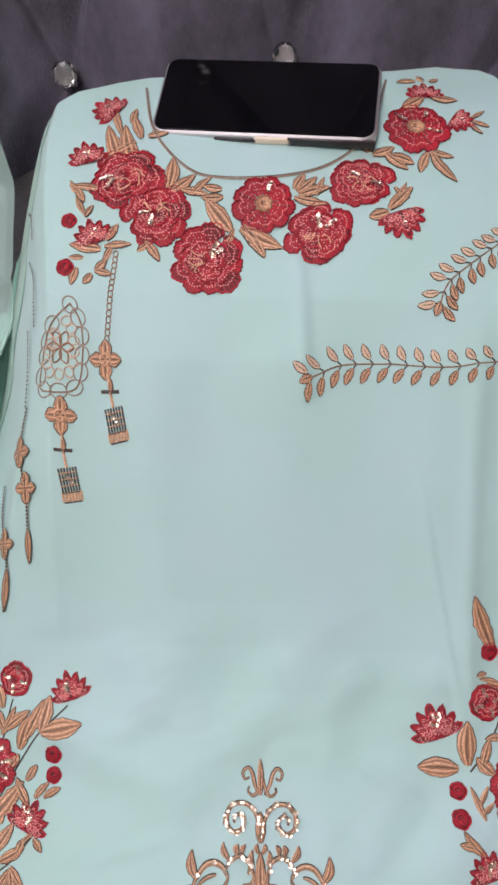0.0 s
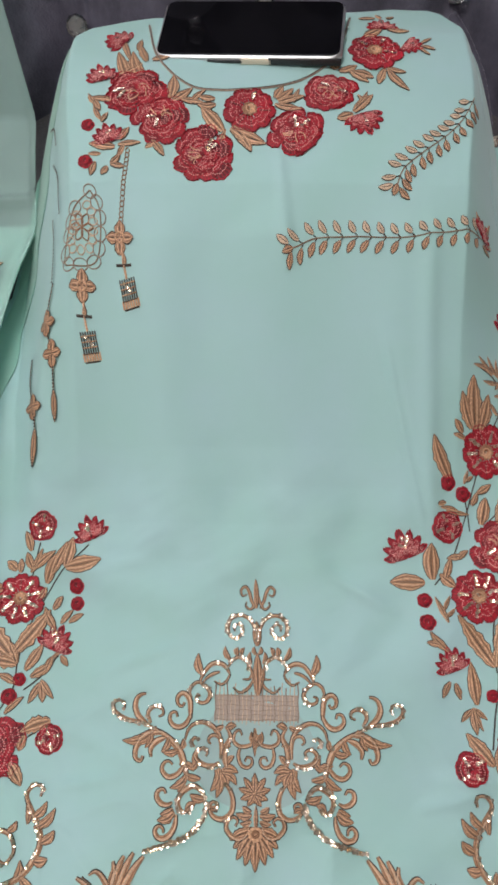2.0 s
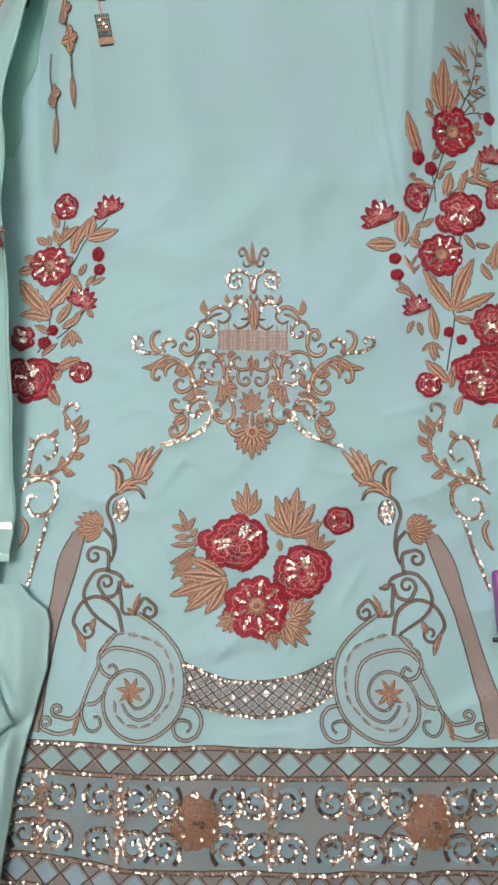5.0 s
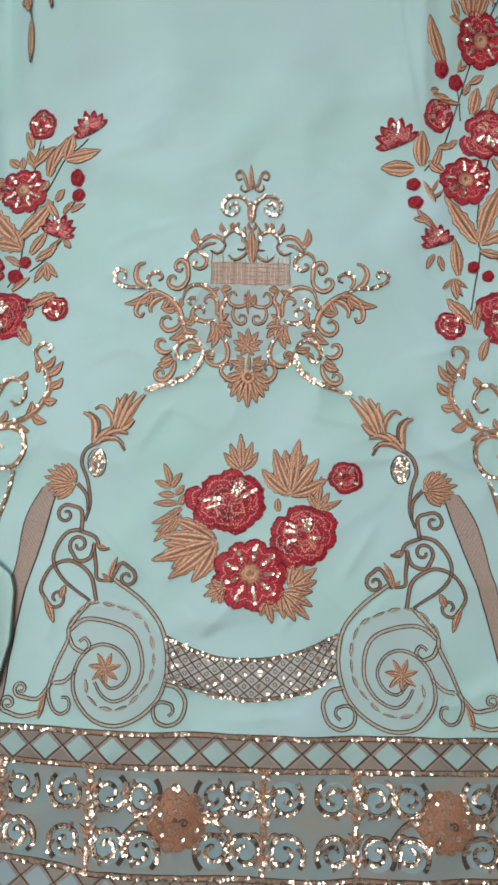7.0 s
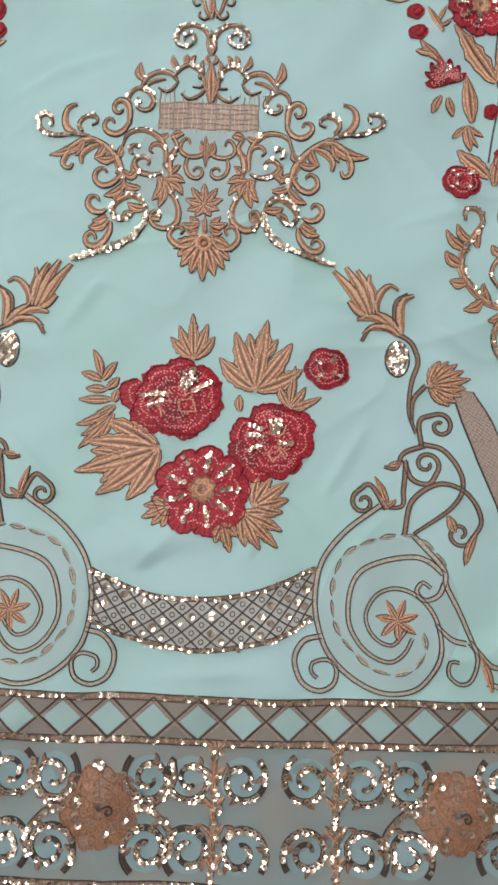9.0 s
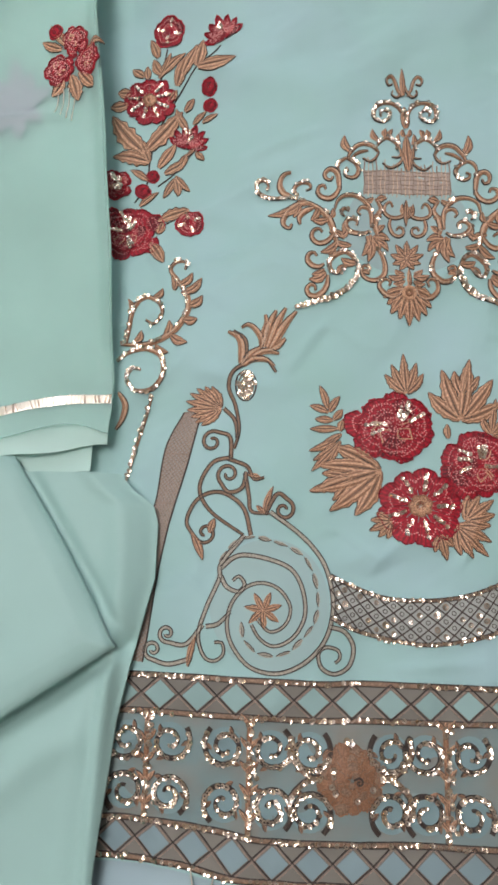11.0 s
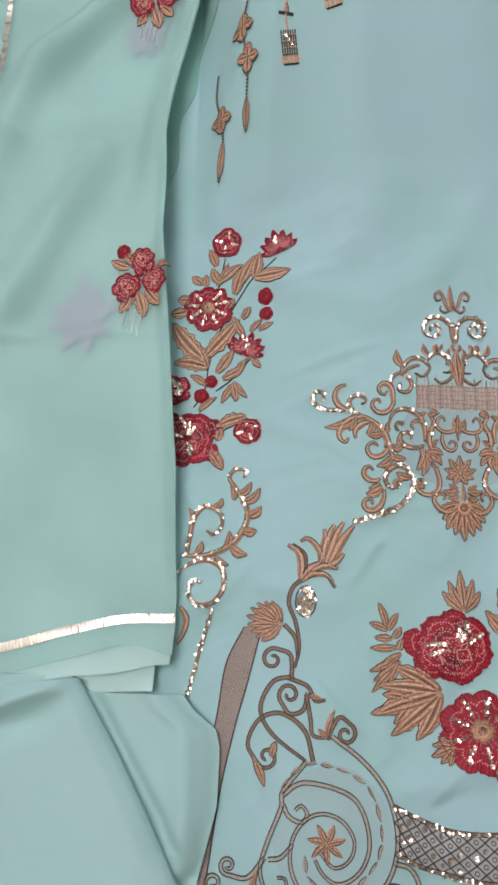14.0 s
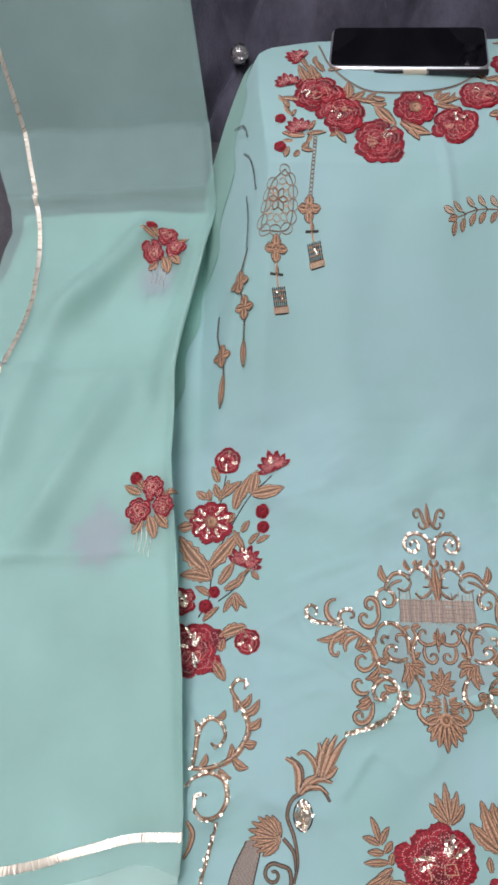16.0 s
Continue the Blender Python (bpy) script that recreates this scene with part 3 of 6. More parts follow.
# the left sleeve's darker green stands for shade; the right keeps the plain georgette
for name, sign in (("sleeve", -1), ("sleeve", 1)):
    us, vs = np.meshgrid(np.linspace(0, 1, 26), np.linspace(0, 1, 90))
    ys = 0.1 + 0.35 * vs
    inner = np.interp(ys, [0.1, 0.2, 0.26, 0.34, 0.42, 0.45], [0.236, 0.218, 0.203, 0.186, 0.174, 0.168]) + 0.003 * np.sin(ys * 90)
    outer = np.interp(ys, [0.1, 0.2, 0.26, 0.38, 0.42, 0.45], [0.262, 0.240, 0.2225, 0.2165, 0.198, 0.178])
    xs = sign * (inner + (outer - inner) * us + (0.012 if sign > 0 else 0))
    tagged(sheet(name, xs, ys, lambda x, y: kurta_height(x, y) + 0.0012 + 0.002 * us + 0.0012 * ripple(x, y, 0.025), SLEEVE_SHADE if sign < 0 else GEORGETTE, kurta, 0.002), label="mint sleeve edge, shade coloured into the left one")

# ---- slip under the kurta ----
xs, ys = np.meshgrid(np.linspace(-0.225, 0.33, 60), np.linspace(-0.64, -0.5, 20))
slip = sheet("under_slip", xs, ys, lambda x, y: kurta_height(x, np.maximum(y, -0.57)) - 0.0035, LINING)
tagged(slip, "pale blue-grey slip showing below the kurta's hem", "slip")

# ---- scarf ----
def dupatta_edge(y):
    return np.interp(y, [-0.31, -0.263, -0.166, 0.025, 0.118, 0.18, 0.245, 0.319, 0.43, 0.533, 0.685, 0.9], [-0.207, -0.205, -0.211, -0.232, -0.234, -0.226, -0.214, -0.204, -0.216, -0.24, -0.262, -0.28])


def dupatta_trim(y):
    return np.interp(y, [0.1, 0.121, 0.173, 0.227, 0.278, 0.347, 0.438, 0.577, 0.9], [-0.42, -0.41, -0.396, -0.386, -0.389, -0.405, -0.43, -0.475, -0.56])


def dupatta_outer(y):
    return np.interp(y, [-0.3, 0.08, 0.16, 0.241, 0.3, 0.331, 0.387, 0.55, 0.9], [-0.56, -0.52, -0.47, -0.432, -0.424, -0.43, -0.452, -0.52, -0.6])


dupatta = new("dupatta")
tagged(dupatta, "sheer green chiffon scarf with gold lace trim, folded beside the kurta", "scarf")
us, vs = np.meshgrid(np.linspace(0, 1, 130), np.linspace(0, 1, 300))
ys = -0.2825 + 1.1605 * vs
xs = dupatta_outer(ys) + (dupatta_edge(ys) - dupatta_outer(ys)) * us
ys = ys - (1 - vs) ** 8 * (0.024 * smooth(-0.22, -0.36, xs) + 0.004 * np.exp(-(((xs + 0.206) / 0.012) ** 2)) - 0.003 * np.exp(-(((xs + 0.24) / 0.02) ** 2)))
sheet("top_layer", xs, ys, dupatta_height, CHIFFON, dupatta, 0.001)
for k, (drop, inset) in enumerate(((0.034, -0.001), (0.050, 0.010))):
    yy = -0.29 - 0.02 + (0.625 + 0.018 * k) * vs
    xx = dupatta_outer(yy) + 0.01 + (dupatta_edge(yy) - inset - 0.002 - dupatta_outer(yy) - 0.01) * us
    yy = (-0.262 - drop) + (yy + 0.31) * 1.0
    yy = yy - (1 - vs) ** 8 * (0.014 * smooth(-0.22, -0.36, xx) + 0.0025 * np.sin(xx * 40 + 2.2 * k) + 0.0012 * np.sin(xx * 97))
    sheet("lower_layer", xx, yy, lambda x, y, k=k: dupatta_height(x, y) - 0.0065 - 0.0050 * k + 0.001 * ripple(x, y, 0.02) + 0.0022 * np.sin(x * 40 + 2.2 * k) * smooth(-0.25, -0.29, y), CHIFFON_FOLDED, dupatta, 0.001)


def lace(name, line, width, parent, surface, lift=0.0006):
    """A strip of lace: a woven metallic band with a scalloped, pricked edge."""
    g = Geo()
    ribbon(g, line, width, 0.0003, LACE)
    steps = np.r_[0, np.cumsum(np.hypot(*np.diff(line, axis=0).T))]
    for s in np.arange(0.001, steps[-1] - 0.001, 0.0024):
        p, q = (np.array([np.interp(t, steps, line[:, 0]), np.interp(t, steps, line[:, 1])]) for t in (s, s + 0.001))
        across = np.array([-(q - p)[1], (q - p)[0]]) / np.hypot(*(q - p)) * width * rng.uniform(0.42, 0.56)
        lean = (q - p) * rng.uniform(-0.7, 0.7)
        ribbon(g, np.array([p - across - lean, p, p + across + lean]), rng.uniform(0.0010, 0.0021), rng.uniform(0.0004, 0.0011), LACE if rng.rand() < 0.75 else SEQUIN)
    return g.build(name, parent, surface, lift)


x = np.linspace(-0.5, -0.206, 9)
tagged(lace("hem_lace", sweep(np.c_[x, -0.262 - 0.028 * smooth(-0.22, -0.36, x)]), 0.006, dupatta, dupatta_height), label="silver-gold lace strip")
y = np.linspace(0.09, 0.8, 15)
tagged(lace("side_lace", sweep(np.c_[dupatta_trim(y), y]), 0.0045, dupatta, dupatta_height), label="narrow gold lace strip")

# ---- trousers ----
def trouser_edge(y):
    return np.interp(y, [-0.62, -0.55, -0.47, -0.43, -0.381, -0.345, -0.333, -0.322, -0.31], [-0.204, -0.2, -0.192, -0.184, -0.172, -0.1715, -0.175, -0.19, -0.2])


def trousers_height(x, y):
    x, y = np.asarray(x, float), np.asarray(y, float)
    z = 0.011 + 0.0022 * ripple(x, y, 0.06) + 0.0006 * ripple(x, y, 0.02)
    z = z - 0.004 * smooth(0.012, 0.0, trouser_edge(y) - x) + 0.003 * np.exp(-(((trouser_edge(y) - x - 0.02) / 0.008) ** 2))
    z = z + fold(x, y, (-0.33, -0.56), (-0.21, -0.47), 0.012, 0.004) + fold(x, y, (-0.2, -0.33), (-0.19, -0.41), 0.008, 0.003)
    return z + fold(x, y, (-0.197, -0.425), (-0.206, -0.60), 0.005, 0.008)


trousers = new("trousers")
tagged(trousers, "folded plain mint cotton trousers with soft creases", "trousers")
us, vs = np.meshgrid(np.linspace(0, 1, 170), np.linspace(0, 1, 190))
ys = -0.63 + 0.318 * vs
xs = -0.5 + (trouser_edge(ys) + 0.5) * us
ys = ys + vs**6 * 0.010 * smooth(-0.26, -0.275, xs)


def leg_height(x, y):
    """The leg under the flap: pressed in along the flap's two edges."""
    return trousers_height(x, y) - fold(x, y, (-0.1935, -0.427), (-0.43, -0.580), 0.006, 0.013) - fold(x, y, (-0.264, -0.304), (-0.187, -0.424), 0.005, 0.005)


sheet("upper_leg", xs, ys, leg_height, COTTON, trousers, 0.004)
sheet("lower_leg", xs - 0.003, ys - 0.003, lambda x, y: leg_height(x + 0.003, y + 0.003) - 0.0065, COTTON, trousers, 0.010)

# the flap folded over: its two edges meet in a point over the leg
tip, top = np.array((-0.1935, -0.4235)), np.array((-0.268, -0.303))
us, vs = np.meshgrid(np.linspace(0, 1, 150), np.linspace(0, 1, 120))
bow = 0.0012 * np.sin(math.pi * vs)
start_x, start_y = top[0] + (tip[0] - top[0]) * vs + bow, top[1] + (tip[1] - top[1]) * vs + bow * 0.6
turn = np.radians(188 + 25.0 * vs**1.3)
xs, ys = start_x + 0.26 * us * np.cos(turn), start_y + 0.26 * us * np.sin(turn) + 0.010 * us * (1 - vs)


def flap_height(x, y):
    near = np.minimum(us * 0.26, (1 - vs) * 0.145)
    z = trousers_height(x, y) + 0.0045 + 0.005 * smooth(0.9, 1.0, vs) * smooth(0.02, 0.15, us) + 0.0080 * np.sqrt(np.clip(near / 0.012, 0, 1))
    z = z + 0.004 * np.exp(-((((1 - vs) * 0.145 - 0.016) / 0.014) ** 2)) * smooth(0.0, 0.1, us) - 0.004 * smooth(0.25, 0.6, us) * smooth(0.9, 0.4, vs)
    return z + fold(x, y, (-0.36, -0.335), (-0.28, -0.308), 0.006, 0.009) - fold(x, y, (-0.36, -0.352), (-0.285, -0.325), 0.008, 0.006) + 0.0015 * ripple(x, y, 0.05)


sheet("folded_flap", xs, ys, flap_height, COTTON, trousers, 0.004)

# ---- cloth at the far side ----
us, vs = np.meshgrid(np.linspace(0, 1, 50), np.linspace(0, 1, 90))
ys = 0.0 + 0.442 * vs
xs = 0.205 + 0.3 * us
wrap = sheet("folded_shawl_end", xs, ys, lambda x, y: -0.014 + 0.002 * ripple(x, y, 0.06), GEORGETTE)
tagged(wrap, "pale mint cloth with a frayed grey lace edge on the seat", "cloth")
x = np.linspace(0.2, 0.5, 12)
edge = Geo()
for k in range(260):
    px, py = rng.uniform(0.205, 0.5), 0.438 + rng.uniform(0, 0.012)
    ribbon(edge, sweep([(px, py), (px + rng.normal(0, 0.004), py + 0.004), (px + rng.normal(0, 0.006), py + rng.uniform(0.003, 0.009))], 0.003), 0.0016, 0.002, TAUPE if k % 3 else LACE)
tagged(edge.build("lace_edge", wrap, lambda x, y: -0.013 + 0 * x), label="frayed grey lace edge")

pouch = new("purple_packet")
tagged(pouch, "small glossy purple packet lying on the kurta's edge", "packet")
closed_box("wrapper", (0.07, 0.056, 0.012), (0.2415, -0.322, 0.016), PURPLE, pouch, 0.004, turn=pose(0, 0, 0, 0, 0, 3))
closed_box("seam", (0.074, 0.004, 0.002), (0.2415, -0.352, 0.011), PLASTIC, pouch, 0.0008, 1, turn=pose(0, 0, 0, 0, 0, 3))

# ---- phone ----
phone = new("smartphone")
tagged(phone, "black smartphone in a silver frame lying on the kurta's neckline", "smartphone")


def rounded_plate(name, w, h, d, r, mat, parent, z, soft=0.001):
    bm = bmesh.new()
    ring = []
    for cx, cy, a0 in ((w / 2 - r, h / 2 - r, 0), (-w / 2 + r, h / 2 - r, 90), (-w / 2 + r, -h / 2 + r, 180), (w / 2 - r, -h / 2 + r, 270)):
        for k in range(7):
            a = math.radians(a0 + 15 * k)
            ring.append(bm.verts.new((cx + r * math.cos(a), cy + r * math.sin(a), 0)))
    f = bm.faces.new(ring)
    top = bmesh.ops.extrude_face_region(bm, geom=[f])
    bmesh.ops.translate(bm, vec=(0, 0, d), verts=[e for e in top["geom"] if isinstance(e, bmesh.types.BMVert)])
    rims = [e for e in bm.edges if abs(e.verts[0].co.z - e.verts[1].co.z) < 1e-6]
    bmesh.ops.bevel(bm, geom=rims, offset=soft, segments=3, affect="EDGES", profile=0.5)
    bmesh.ops.recalc_face_normals(bm, faces=bm.faces[:])
    me = bpy.data.meshes.new(name)
    bm.to_mesh(me)
    bm.free()
    me.materials.append(mat)
    ob = new(name, me)
    ob.location.z = z
    ob.parent = parent
    return ob


rounded_plate("case", 0.157, 0.074, 0.0085, 0.010, FRAME, phone, 0.0, 0.0025)
rounded_plate("screen", 0.153, 0.070, 0.0016, 0.008, SCREEN, phone, 0.0076, 0.0006)
closed_box("side_button", (0.030, 0.002, 0.003), (-0.018, -0.0372, 0.0045), PLASTIC, phone, 0.0006, 2)
closed_box("side_insert", (0.026, 0.002, 0.005), (0.008, -0.0372, 0.0045), CREAM, phone, 0.0006, 2)
closed_box("corner_bumper", (0.06, 0.0022, 0.006), (0.048, -0.0371, 0.0045), PLASTIC, phone, 0.0008, 2)
phone.matrix_basis = pose(-0.0105, 0.4535, 0.1035, -8, -4.5, -5)

# ---- embroidery: the neckline ----
for kind, x, y, r, face in (
    ("rose", -0.104, 0.384, 0.027, 0),
    ("rose", -0.083, 0.355, 0.023, 0),
    ("rose", -0.047, 0.324, 0.025, 0),
    ("daisy", -0.011, 0.365, 0.0215, 0),
    ("rose", 0.026, 0.345, 0.0235, 0),
    ("rose", 0.054, 0.385, 0.0215, 0),
    ("daisy", 0.093, 0.434, 0.0235, 0),
):
    rose(kind, x, y, r, face, kurta, sparkle=0.4)
for kind, x, y, r, face in (
    ("tulip", 0.081, 0.355, 0.0145, -70),
    ("tulip", 0.103, 0.474, 0.0125, 90),
    ("tulip", 0.124, 0.441, 0.011, -30),
    ("tulip", -0.123, 0.446, 0.0135, 150),
    ("tulip", -0.133, 0.402, 0.0125, 110),
    ("tulip", -0.123, 0.34, 0.0125, 110),
    ("bud", -0.14, 0.35, 0.005, 0),
    ("bud", -0.14, 0.317, 0.0055, 0),
):
    rose(kind, x, y, r, face, kurta, sparkle=0.3)
spray(kurta, (
    (-0.111, 0.421, -0.121, 0.456, 0.006, 0),
    (-0.101, 0.416, -0.119, 0.403, 0.01, 0),
    (-0.106, 0.433, -0.104, 0.448, 0.006, 0),
    (-0.097, 0.418, -0.105, 0.441, 0.008, 0),
    (-0.093, 0.42, -0.078, 0.426, 0.009, 0),
    (-0.097, 0.39, -0.11, 0.431, 0.014, 0),
    (-0.11, 0.394, -0.122, 0.43, 0.012, 0),
    (-0.075, 0.375, -0.074, 0.402, 0.011, 0),
    (-0.073, 0.373, -0.058, 0.388, 0.009, 0),
    (-0.067, 0.375, -0.048, 0.372, 0.007, 0),
    (-0.059, 0.371, -0.047, 0.386, 0.006, 0),
    (-0.039, 0.376, -0.052, 0.378, 0.007, 0),
    (-0.038, 0.37, -0.053, 0.37, 0.008, 0),
    (-0.032, 0.345, -0.05, 0.368, 0.014, 0),
    (-0.03, 0.347, -0.04, 0.326, 0.005, 0),
))
spray(kurta, (
    (-0.026, 0.348, 0.002, 0.334, 0.014, 0),
    (-0.024, 0.35, -0.009, 0.327, 0.011, 0),
    (-0.088, 0.336, -0.078, 0.323, 0.007, 0),
    (-0.086, 0.334, -0.093, 0.329, 0.005, 0),
    (-0.12, 0.374, -0.142, 0.376, 0.006, 0),
    (-0.135, 0.37, -0.142, 0.38, 0.005, 0),
    (-0.138, 0.376, -0.131, 0.364, 0.006, 0),
    (-0.13, 0.355, -0.137, 0.368, 0.005, 0),
    (-0.13, 0.353, -0.125, 0.362, 0.005, 0),
    (-0.114, 0.336, -0.107, 0.348, 0.007, 0),
    (-0.115, 0.332, -0.097, 0.334, 0.006, 0),
    (-0.11, 0.332, -0.115, 0.321, 0.005, 0),
    (-0.117, 0.33, -0.138, 0.333, 0.009, 0),
    (-0.12, 0.315, -0.113, 0.323, 0.006, 0),
    (-0.12, 0.315, -0.109, 0.313, 0.006, 0),
))
spray(kurta, (
    (-0.122, 0.313, -0.127, 0.306, 0.006, 0),
    (-0.132, 0.317, -0.135, 0.305, 0.006, 0),
    (-0.128, 0.324, -0.138, 0.324, 0.004, 0),
    (0.009, 0.377, 0.016, 0.39, 0.008, 0),
    (0.011, 0.375, 0.024, 0.388, 0.008, 0),
    (0.012, 0.373, 0.033, 0.38, 0.009, 0),
    (0.009, 0.371, 0.031, 0.367, 0.008, 0),
    (0.024, 0.373, 0.029, 0.388, 0.005, 0),
    (0.06, 0.41, 0.058, 0.422, 0.011, 0),
    (0.062, 0.408, 0.077, 0.415, 0.009, 0),
    (0.073, 0.408, 0.09, 0.401, 0.01, 0),
    (0.07, 0.41, 0.086, 0.396, 0.008, 0),
    (0.1, 0.411, 0.094, 0.394, 0.008, 0),
    (0.102, 0.411, 0.118, 0.386, 0.008, 0),
    (0.102, 0.412, 0.117, 0.407, 0.006, 0),
))
spray(kurta, (
    (0.101, 0.468, 0.085, 0.455, 0.012, 0),
    (0.107, 0.469, 0.125, 0.464, 0.01, 0),
    (0.098, 0.489, 0.084, 0.487, 0.006, 0),
    (0.104, 0.49, 0.099, 0.495, 0.005, 0),
    (0.108, 0.49, 0.115, 0.492, 0.005, 0),
    (0.133, 0.441, 0.144, 0.436, 0.005, 0),
    (0.132, 0.444, 0.142, 0.451, 0.0042, 0),
    (0.131, 0.439, 0.139, 0.429, 0.004, 0),
    (0.072, 0.364, 0.088, 0.381, 0.01, 0),
    (0.072, 0.362, 0.059, 0.358, 0.01, 0),
    (0.073, 0.368, 0.084, 0.385, 0.005, 0),
    (0.076, 0.381, 0.086, 0.373, 0.004, 0),
))
g = Geo()
line = sweep(((-0.1, 0.472), (-0.091, 0.431), (-0.077, 0.407), (-0.058, 0.39), (-0.037, 0.386), (-0.007, 0.387), (0.024, 0.395), (0.047, 0.411), (0.063, 0.435), (0.076, 0.489)))
ribbon(g, line, 0.0022, 0.0012, TAUPE)
ribbon(g, line, 0.0009, 0.0016, BROWN)
tagged(g.build("neckline_piping", kurta, kurta_height, 0.0005), label="thin brown neckline piping")


# ---- embroidery: sprays and pendants ----
def twig(points, n, size, rise, turn=1):
    """A stem with a leaf at either side of each joint."""
    g = Geo()
    line = sweep(points)
    ribbon(g, line, 0.0010, 0.0009, CORD, 0.3)
    steps = np.linspace(0, len(line) - 3, n).astype(int)
    for i, s in enumerate(steps):
        a = math.atan2(*(line[s + 2] - line[s])[::-1])
        for side in (1, -1):
            k = 1 - 0.25 * i / n
            b = line[s]
            for mid, mat, w in ((b + 0.0, PALE if side == turn else GOLD, 1.0),):
                o = a + math.pi - side * rise
                stalk = b + 0.25 * size * np.array([math.cos(o), math.sin(o)])
                tip = b + size * k * np.array([math.cos(o - side * 0.15), math.sin(o - side * 0.15)])
                leaf(g, stalk, tip, size * 0.38, 0, 0.05 * side, mat)
                ribbon(g, np.array([b, stalk]), 0.0009, 0.0008, BROWN)
    tip = line[0] + (line[0] - line[3]) / np.hypot(*(line[0] - line[3])) * size * 0.6
    leaf(g, line[0], tip, size * 0.4)
    return g.build("embroidered_twig", kurta, kurta_height, 0.0004)


twig(((0.024, 0.252), (0.043, 0.26), (0.072, 0.262), (0.11, 0.26), (0.147, 0.265), (0.178, 0.272)), 15, 0.015, 0.85)
twig(((0.105, 0.3), (0.111, 0.314), (0.128, 0.329), (0.148, 0.345), (0.161, 0.361), (0.17, 0.379)), 13, 0.015, 0.9)
for kind, x, y, r, face in (
    ("tulip", 0.18, 0.278, 0.0095, 60),
):
    rose(kind, x, y, r, face, kurta, sparkle=0.2)
spray(kurta, (
    (0.18, 0.272, 0.19, 0.293, 0.005, 0),
    (0.183, 0.272, 0.192, 0.274, 0.005, 0),
    (0.18, 0.269, 0.189, 0.266, 0.005, 0),
    (0.178, 0.28, 0.17, 0.286, 0.004, 0),
))


def pendant(top, flower, mid, low, chain=True):
    """A stitched ear drop: chain, four-petalled flower, cross bar and tassel."""
    g = Geo()
    for a in np.arange(0, 1, 0.058) if chain else ():
        x, y = top[0] + (flower[0] - top[0]) * a, top[1] + (flower[1] - top[1]) * a
        ring = np.array([(x + 0.0016 * math.cos(t), y + 0.0022 * math.sin(t)) for t in np.linspace(0, 6.28, 9)])
        ribbon(g, ring, 0.0007, 0.0008, GOLD_DEEP)
    r = 0.0105
    for k in range(4):
        a = k * math.pi / 2
        leaf(g, flower, (flower[0] + r * math.cos(a), flower[1] + r * 1.15 * math.sin(a)), r * 0.95)
    ring = np.array([(flower[0] + 0.0034 * math.cos(t), flower[1] + 0.0034 * math.sin(t)) for t in np.linspace(0, 6.28, 13)])
    ribbon(g, ring, 0.0014, 0.0016, GOLD, lift=0.0008)
    ribbon(g, sweep([flower, mid, low]), 0.0018, 0.001, GOLD)
    ribbon(g, sweep([(mid[0] - 0.006, mid[1]), mid, (mid[0] + 0.006, mid[1])]), 0.0022, 0.0012, BROWN)
    leaf(g, (mid[0], mid[1] - 0.002), (mid[0], mid[1] + 0.008), 0.004)
    d = np.array(low) - np.array(mid)
    d = d / np.hypot(*d)
    s = np.array([-d[1], d[0]])
    for k in range(-3, 4):
        b = np.array(low) + s * k * 0.0017
        ribbon(g, np.array([b, b + d * 0.0075, b + d * 0.015]) + s * k * 0.0002, 0.0012, 0.0013, BROWN)
        ribbon(g, np.array([b + d * 0.015, b + d * 0.021]) + s * k * 0.0004, 0.0017, 0.0011, GOLD)
    for f in (0.003, 0.007, 0.011, 0.0155, 0.0215):
        b = np.array(low) + d * f
        ribbon(g, np.array([b - s * 0.006, b, b + s * 0.006]), 0.0008, 0.0016, GOLD if f < 0.015 else BROWN)
    ob = g.build("embroidered_pendant", kurta, kurta_height, 0.0004)
    q = Geo()
    sequins_along(q, np.array([np.array(low) + d * 0.001 - s * 0.004, np.array(low) + d * 0.012 + s * 0.004]), 0.004)
    tagged(q.build("sequin_trim", ob, kurta_height), kind="stuff", label="gold sequins")


pendant((-0.107, 0.327), (-0.112, 0.26), (-0.109, 0.241), (-0.107, 0.231), True)
pendant((-0.141, 0.239), (-0.142, 0.225), (-0.141, 0.204), (-0.139, 0.193), False)
g = Geo()
loop = ((-0.135, 0.293), (-0.128, 0.281), (-0.127, 0.26), (-0.131, 0.243), (-0.143, 0.239), (-0.156, 0.242), (-0.153, 0.259), (-0.147, 0.28), (-0.135, 0.293))
line = sweep(loop)
ribbon(g, line, 0.0010, 0.0008, CORD)
medallion = tagged(g.build("embroidered_medallion", kurta, kurta_height, 0.0004), label="lacy oval of open thread loops")
mid = np.array((-0.141, 0.266))
for s in np.linspace(0, len(line) - 4, 13).astype(int)[:-1]:
    a = math.atan2(*(line[s + 2] - line[s])[::-1])
    for wide, deep, inset in ((0.0056, 0.0046, 0.03), (0.0028, 0.0034, 0.40)):
        c = line[s] + (mid - line[s]) * inset
        ring = c + np.array([(wide * math.cos(t) * math.cos(a) - deep * math.sin(t) * math.sin(a), wide * math.cos(t) * math.sin(a) + deep * math.sin(t) * math.cos(a)) for t in np.linspace(0, 6.28, 13)])
        g = Geo()
        ribbon(g, ring, 0.0008, 0.0009, TAUPE if inset < 0.1 else PALE)
        g.build("thread_loop", medallion, kurta_height, 0.0004)
